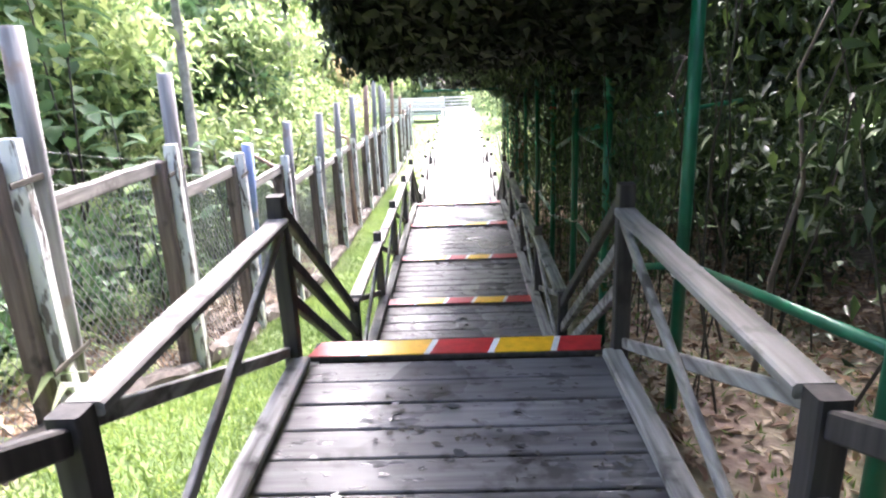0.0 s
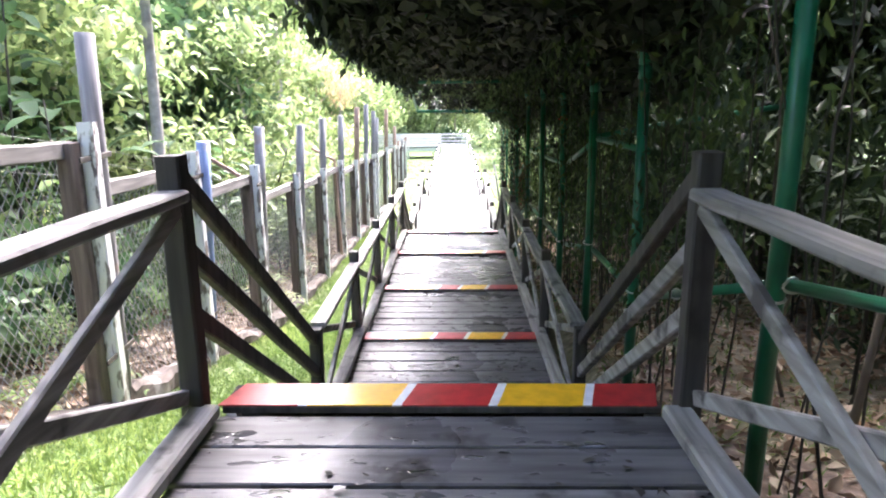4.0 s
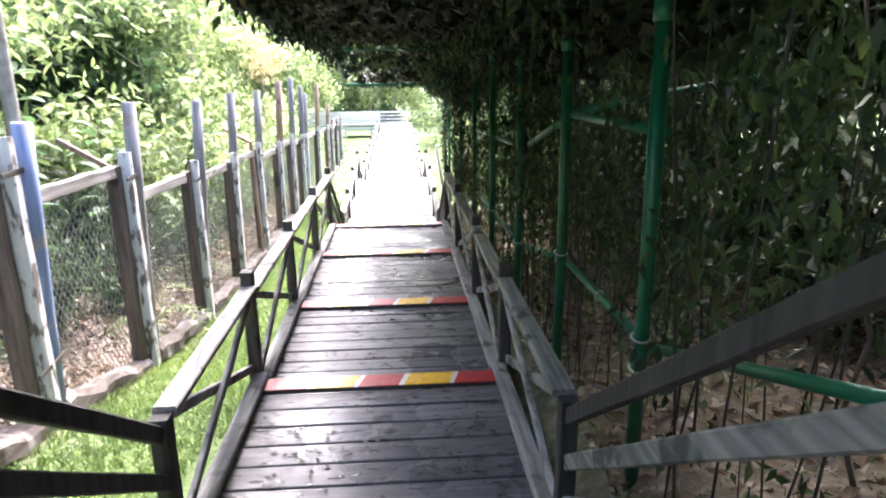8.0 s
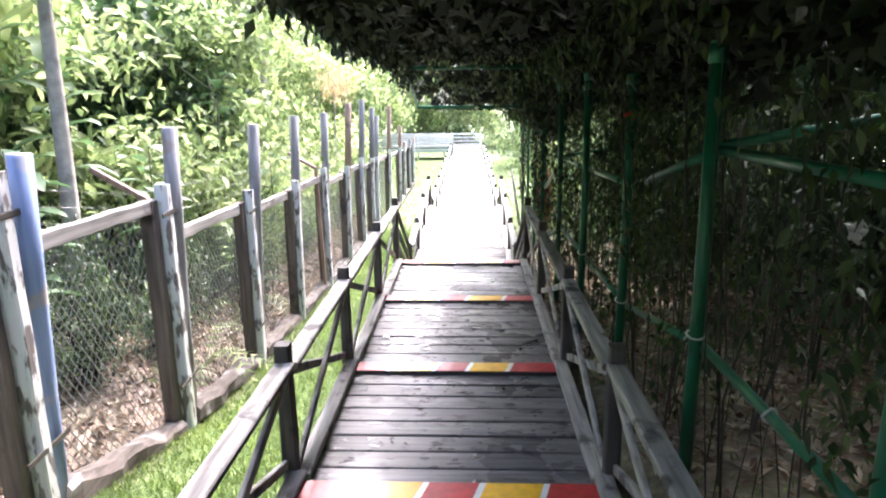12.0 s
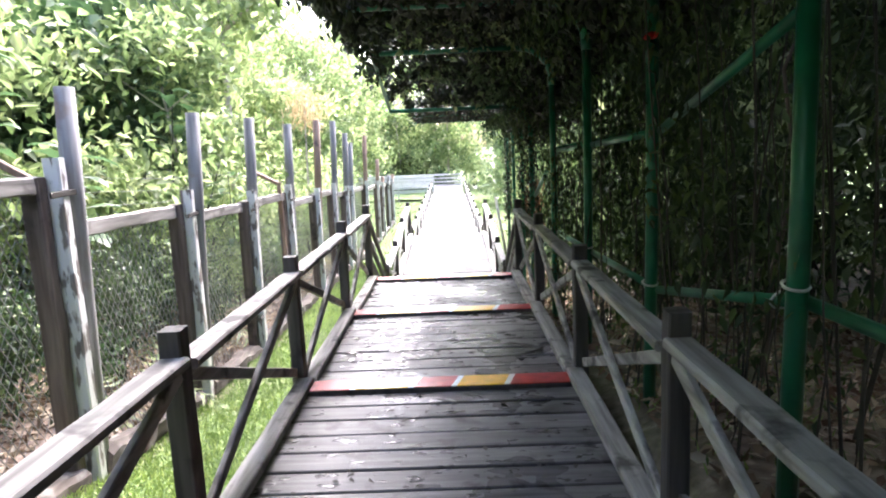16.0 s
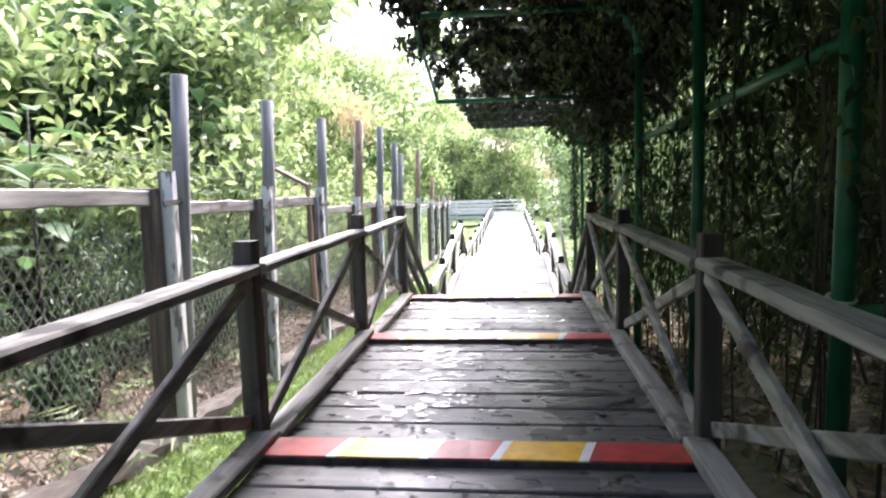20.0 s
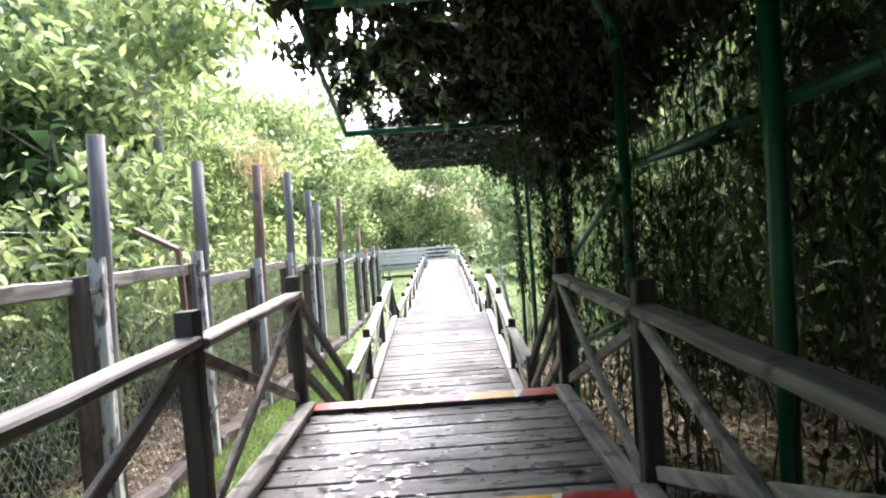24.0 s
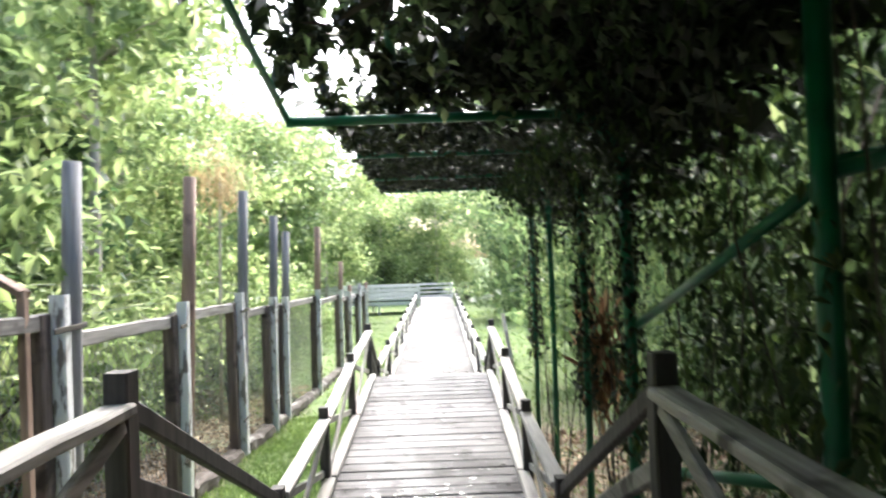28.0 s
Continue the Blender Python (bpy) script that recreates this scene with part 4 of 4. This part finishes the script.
pale.location = (-5.15, 14.6, height(-5.15, 14.6) - 0.1)
copy_thing(pale, pose(-5.5, 24.8, height(-5.5, 24.8) - 0.1, 1, 2, 130))
copy_thing(pale, pose(-8.93, 29.0, height(-8.93, 29.0) - 0.1, -1, 2, 230))


def fern(rng, fronds=9, reach=0.75, material=None, label="pale green fern with arching fronds", size=0.09):
    """A rosette of arching fronds; each frond is a rib with paired leaflets."""
    f = thing("fern", (0, 0, 0), label, "fern", "ferns by the fence")
    for k in range(fronds):
        a = k * 2 * math.pi / fronds + rng.uniform(-0.3, 0.3)
        up = rng.uniform(0.5, 0.9)
        rib = [Vector((math.cos(a) * reach * s, math.sin(a) * reach * s, reach * (up * 1.6 * s - 1.25 * s * s))) for s in np.linspace(0, 1, 12)]
        bms = [tube(rib, [0.008 * (1.1 - s) for s in np.linspace(0, 1, 12)], 4)]
        bm = bms[0]
        side = Vector((-math.sin(a), math.cos(a), 0))
        for i in range(2, 12):
            for sg in (-1, 1):
                L = size * 1.9 * math.sin(math.pi * (i + 1) / 14)
                p = rib[i]
                d = (side * sg + (rib[min(11, i + 1)] - rib[i - 1]).normalized() * 0.5).normalized()
                w = (rib[min(11, i + 1)] - rib[i - 1]).normalized() * 0.028
                q = [bm.verts.new(v) for v in (p - w, p + d * L - Vector((0, 0, 0.15 * L)), p + w)]
                bm.faces.new(q)
        part("frond", bm, material or M_GRASS, f)
    return f


F0 = fern(RNG)
F0.location = (-3.35, 8.45, height(-3.35, 8.45))
F1 = fern(RNG, 8, 1.1, M_LEAF_SUN, "tall fern with drooping fronds behind the fence", 0.13)
F1.location = (-4.1, 7.4, height(-4.1, 7.4) + 0.0)
for k, (x, y, s) in enumerate(((-3.6, 6.3, 1.2), (-2.25, 9.75, 0.3), (-3.3, 14.2, 0.9), (-2.2, 14.0, 0.3), (-3.8, 17.0, 1.2), (-3.2, 4.6, 1.0))):
    o = copy_thing(F0 if k % 2 else F1, pose(x, y, height(x, y), 0, 0, 50 * k))
    o.scale = (s, s, s)


def sapling(rng, h, leaf_n, size, material, label):
    """A thin stalk with whorls of large leaves at its top."""
    t = thing("sapling", (0, 0, 0), label, "sapling", "saplings")
    part("stalk", tube([(0, 0, -0.1), (0.05, 0.02, h * 0.5), (0.02, 0.0, h)], [0.018, 0.013, 0.006], 6), M_STEM, t)
    for k in range(leaf_n):
        a, z = k * 2.4, h * (0.55 + 0.47 * k / leaf_n)
        L = size * rng.uniform(0.7, 1.1)
        d = Vector((math.cos(a), math.sin(a), rng.uniform(-0.25, 0.35)))
        s = Vector((-math.sin(a), math.cos(a), 0)) * L * 0.19
        bm = bmesh.new()
        rings = []
        for u, w, dz in ((0.12, 0.1, 0), (0.35, 0.8, 0.03), (0.65, 1.0, 0.0), (0.88, 0.6, -0.08), (1.0, 0.05, -0.14)):
            c = Vector((0.03, 0.01, z)) + d * L * u + Vector((0, 0, dz * L))
            rings.append([bm.verts.new(c - s * w + Vector((0, 0, 0.05 * L * w))), bm.verts.new(c), bm.verts.new(c + s * w + Vector((0, 0, 0.05 * L * w)))])
        for r, q in zip(rings, rings[1:]):
            for i in (0, 1):
                bm.faces.new((r[i], r[i + 1], q[i + 1], q[i])).smooth = True
        part("leaf", bm, material, t)
    return t


P0 = sapling(RNG, 2.0, 16, 0.42, M_GRASS, "sapling with large yellow-green leaves behind the fence")
P0.location = (-3.5, 9.3, height(-3.5, 9.3))
P1 = sapling(RNG, 2.6, 18, 0.5, M_LEAF_BIG, "sapling with broad drooping leaves behind the fence")
P1.location = (-3.6, 6.4, height(-3.6, 6.4))
for k, (x, y) in enumerate(((-4.2, 8.2), (-3.4, 11.3), (-3.9, 14.6), (-3.5, 16.2), (-3.8, 19.2), (-4.4, 10.6))):
    o = copy_thing(P1 if k % 3 else P0, pose(x, y, height(x, y), 0, 0, 70 * k))
    o.scale = (0.9 + 0.1 * (k % 3),) * 3
for k, (x, y, s) in enumerate(((-5.2, 9.4, 1.7), (-5.6, 11.6, 1.8), (-5.0, 7.0, 1.6), (-5.8, 16.0, 1.7), (-5.4, 20.4, 1.6), (-6.4, 13.0, 2.0))):
    o = copy_thing(P1, pose(x, y, height(x, y), 3, -2, 130 * k))
    o.scale = (s * 0.8, s * 0.8, s)
# bright flecks of light drawn as scattered pale leaves
stuff("light_flecks", leaf_mesh("light_flecks", side_leaves(1500, RNG, (1.95, 4.5), (1, 21), 3.6, 0.05, (1.2, 1.2)), 0.11, RNG, M_LEAF_PALE, 0.6, 0.35), "pale leaves standing in for light flecks in the thicket", "foliage")
P2 = sapling(RNG, 1.9, 10, 0.4, M_LEAF_PALE, "sapling with pale silvery leaves in the thicket")
P2.location = (3.3, 12.2, height(3.3, 12.2))
for k, (x, y) in enumerate(((3.2, 8.3), (3.8, 10.4), (3.4, 15.2))):
    copy_thing(P2, pose(x, y, height(x, y), 0, 0, 100 * k))
stuff("vine_leaves", leaf_mesh("vine_leaves_end", side_leaves(5000, RNG, (1.4, 3.2), (18.5, 24.5), 3.4, 0.15), 0.1, RNG, M_LEAF, 0.9, 0.35), "thin hanging vine leaves at the tunnel end", "vine")
stick = tagged(link("leaning_stick", tube([(0.32, -0.2, -0.3), (0.15, 0.0, 0.75), (0.0, 0.1, 1.75)], [0.05, 0.045, 0.04], 9), M_BARK_PALE), "pale peeled pole leaning beside the railing", "pole")
stick.location = (1.5, 27.6, height(1.5, 27.6))
flower = thing("red_flower", (PIPE_X - 0.02, 11.95, 2.53), "small red flower on the vine beside a green pipe", "flower")
for k in range(6):
    a = k * 1.05
    part("petal", tube([(0, 0, 0), (0.03 * math.cos(a), 0.03 * math.sin(a), 0.02), (0.055 * math.cos(a), 0.055 * math.sin(a), 0.0)], [0.006, 0.02, 0.004], 6), M_FLOWER, flower)
bloom = thing("white_flower", (2.6, 10.68, 1.83), "pale white blossom in the dark thicket", "flower")
for k in range(5):
    a = k * 1.26
    part("petal", tube([(0, 0, 0), (0.04 * math.cos(a), 0.01, 0.04 * math.sin(a)), (0.09 * math.cos(a), 0.0, 0.09 * math.sin(a))], [0.008, 0.034, 0.006], 6), M_TIE, bloom)


def crooked_stem(x, y, pts, r):
    o = tagged(link("crooked_stem", tube([(px, py, pz) for px, py, pz in pts], [r * (1 - 0.12 * i) for i in range(len(pts))], 7), M_BARK), "crooked brown understorey stem beside the tunnel", "stem", "crooked stems")
    o.location = (x, y, height(x, y))


for x, y, s in ((2.3, 6.9, 1), (2.6, 8.1, -1), (2.2, 9.6, 1), (2.9, 10.9, -1), (2.4, 12.4, 1), (2.8, 14.3, -1), (2.3, 17.6, 1)):
    crooked_stem(x, y, [(0, 0, -0.1), (0.12 * s, 0.1, 0.4), (0.02 * s, -0.1 * s, 0.85), (0.25 * s, 0.05, 1.5), (0.2 * s, 0.2, 2.3), (0.5 * s, 0.1, 3.2)], 0.022 + 0.005 * s)
c = np.array([1.74, 20.4, 0.55]) + RNG.normal(0, 1, (420, 3)) * [0.09, 0.12, 0.26]
stuff("dead_frond", leaf_mesh("dead_frond", c, 0.3, RNG, M_DEAD, 1.1, 0.12), "bunch of dry red-brown dead fronds hanging in the shrubs", "dead leaves")


c = np.array([-3.85, 26.1, 3.1]) + RNG.normal(0, 1, (520, 3)) * [0.28, 0.28, 0.3]
stuff("dry_plume", leaf_mesh("dry_plume", c, 0.2, RNG, M_PLUME, 0.9, 0.12), "dry straw-pink seed plume on a tall grass stalk", "seed head")
tagged(link("plume_stalk", tube([(-3.95, 26.1, height(-3.95, 26.1) - 0.1), (-3.9, 26.1, 1.2), (-3.85, 26.1, 3.2)], [0.04, 0.03, 0.015], 7), M_BARK_PALE), "tall straw-coloured stalk carrying a dry plume", "stalk")


# ---- turf and leaf litter ----
def blades(n, xr, yr, hgt, rng):
    x, y = rng.uniform(*xr, n), rng.uniform(*yr, n)
    z = np.array([height(a, b) for a, b in zip(x, y)])
    return np.stack([x, y, z + hgt * 0.4], 1)


stuff("grass", leaf_mesh("grass", blades(46000, (-2.62, -1.05), (2, 26), 0.07, RNG), 0.085, RNG, M_GRASS, -1.0, 0.14), "short bright green turf beside the boardwalk", "grass")
stuff("grass", leaf_mesh("grass_lawn", blades(26000, (-12, 9), (26, 53.5), 0.08, RNG), 0.13, RNG, M_GRASS, -1.0, 0.2), "bright lawn at the end of the walk", "grass")
stuff("grass", leaf_mesh("grass_right", blades(5000, (1.3, 3.5), (2, 26), 0.06, RNG), 0.08, RNG, M_GRASS, -1.0, 0.16), "sparse grass in the shaded thicket", "grass")


def litter(n, xr, yr, rng):
    x, y = rng.uniform(*xr, n), rng.uniform(*yr, n)
    z = np.array([height(a, b) for a, b in zip(x, y)])
    return np.stack([x, y, z + 0.02], 1)


stuff("leaf_litter", leaf_mesh("leaf_litter", litter(16000, (-6.5, -2.75), (2, 30), RNG), 0.13, RNG, M_LITTER, 0.0, 0.35), "dry brown and straw-coloured fallen leaves", "leaf litter")
stuff("leaf_litter", leaf_mesh("leaf_litter_right", litter(12000, (1.3, 5.5), (2, 24), RNG), 0.12, RNG, M_LITTER, 0.0, 0.4), "fallen brown leaves under the thicket", "leaf litter")


def deck_flecks(n, rng):
    """Dark wet scraps of leaf lying in loose patches on the boards."""
    out = []
    while len(out) < n:
        d = DECKS[rng.integers(0, 5)]
        cx, cy = rng.uniform(-0.7, 0.85), rng.uniform(max(4.0, d[0]) + 0.2, d[1] - 0.3)
        for _ in range(rng.integers(2, 14)):
            x, y = cx + rng.normal(0, 0.12), cy + rng.normal(0, 0.09)
            if abs(x) < 0.9 and d[0] + 0.05 < y < d[1] - 0.2:
                out.append((x, y, d[2] + 0.008))
    return np.array(out)


flecks = deck_flecks(330, RNG)
me = leaf_mesh("wet_leaf_scraps", flecks, 0.05, RNG, M_STEM, 0.0, 0.6)
co = np.empty(len(me.vertices) * 3, np.float32)
me.vertices.foreach_get("co", co)
co = co.reshape(-1, 3)
co[:, 2] = np.repeat(flecks[:, 2], 4) + (co[:, 2] - np.repeat(flecks[:, 2], 4)) * 0.12
me.vertices.foreach_set("co", co.ravel())
stuff("leaf_scraps", me, "dark wet leaf scraps on the boardwalk", "leaf litter")


def rain_spots(n, rng):
    """Small uneven films of rain water left on the boards."""
    bm = bmesh.new()
    for k in range(n):
        if k % 5 > 1:
            d = DECKS[rng.integers(3, 5)]
            x, y = rng.normal(-0.35, 0.22), rng.uniform(max(12.6, d[0]) + 0.06, d[1] - 0.25)
        else:
            d = DECKS[(5, 0, 5, 5)[k % 4]]
            x, y = rng.uniform(-0.7, 0.5), (rng.uniform(4.2, 5.6) if d[2] > 1 else rng.uniform(18.4, 20.6))
        x = max(-0.85, min(0.8, x))
        r = rng.uniform(0.007, 0.026)
        tilt = rng.normal(0.16, 0.06)
        ring = []
        for i in range(9):
            q = r * rng.uniform(0.35, 1.3)
            u, v = q * 1.7 * math.cos(i * 0.698), q * 0.9 * math.sin(i * 0.698)
            ring.append(bm.verts.new((x + u, y + v, d[2] + (RAMP * (y + v - d[0]) if d[0] == 18.3 else 0.0) + 0.0105 + max(-0.004, min(0.004, v * tilt)))))
        bm.faces.new(ring)
    return bm


tagged(link("rain_spots", rain_spots(420, RNG), M_WATER), "small wet films of rain water on the boards", "water", kind="stuff")


def pipe_tie(x, y, z, r):
    pts = [(x + r * math.cos(a), y + 0.012 * math.sin(2 * a), z + r * math.sin(a)) for a in np.linspace(0, 6.2, 15)]
    return tagged(link("pipe_tie", tube(pts, 0.007, 5), M_TIE), "pale plastic tie knotted round a green pipe", "tie", "pipe ties")


def upright_tie(y, z):
    pts = [(PIPE_X + 0.05 * math.cos(a), y + 0.05 * math.sin(a), z + 0.012 * math.sin(a * 1.0)) for a in np.linspace(0, 6.2, 15)]
    return tagged(link("pipe_tie", tube(pts, 0.007, 5), M_TIE), "pale plastic tie knotted round a green pipe", "tie", "pipe ties")


for y, dz in ((6.25, -0.06), (8.43, 0.06), (8.43, -0.12), (10.18, 0.07), (12.02, 0.05), (14.03, 0.06)):
    upright_tie(y, float(np.interp(y, SIDE_Y, LOW_Z)) + dz)
for y in (6.2, 7.6, 8.6, 9.3, 10.4, 12.2):
    pipe_tie(PIPE_X + 0.05, y, float(np.interp(y, SIDE_Y, LOW_Z)), 0.034)


# ---- deck boards ----
def board_mesh(w, L):
    bm = beam((-L / 2, 0, 0), (L / 2, 0, 0), w, 0.045, (0, 0, 1), 0.006, 0.0, 2)
    me = bpy.data.meshes.new("board")
    bm.to_mesh(me)
    bm.free()
    return me


def lay_deck(n, y0, y1, z, material, label, pitch=0.215, slope=0.0):
    d = thing(f"deck_{n}", (0, y0, z), label, "deck", kind="structure")
    count = round((y1 - y0) / pitch)
    w = (y1 - y0) / count
    me = board_mesh(w - 0.018, 1.9)
    me.materials.append(material)
    for i in range(count):
        o = new("board", me)
        o.parent = d
        o.location = (random.uniform(-0.012, 0.012), w * (i + 0.5), -0.0225 + slope * w * (i + 0.5) + random.uniform(-0.003, 0.003))
        o.rotation_euler = (slope + random.uniform(-0.006, 0.006), random.uniform(-0.002, 0.002), random.uniform(-0.003, 0.003))


LABEL = "dark wet grey timber decking boards"
for n, (y0, y1, z) in enumerate(DECKS[:5]):
    lay_deck(n + 1, y0, y1 - 0.09, z, M_BOARD, LABEL, 0.26 if n == 0 else 0.23)
lay_deck(6, *DECKS[5], M_BOARD_DRY, "bleached pale timber decking boards", slope=RAMP)
lay_deck(8, *DECKS[7], M_BOARD, LABEL, 0.26)
WALK_Z = -1.1725
walk_bm = joined([beam((-HALF, y, WALK_Z + WALK_RISE * (y - 25.95)), (HALF, y, WALK_Z + WALK_RISE * (y - 25.95)), 0.2, 0.045, (0, 0, 1), 0.006, 0.002, 2) for y in np.arange(26.05, 54.0, 0.215)])
tagged(link("deck_7", walk_bm, M_BOARD_DRY), "long bleached timber walk across the lawn", "deck", kind="structure")
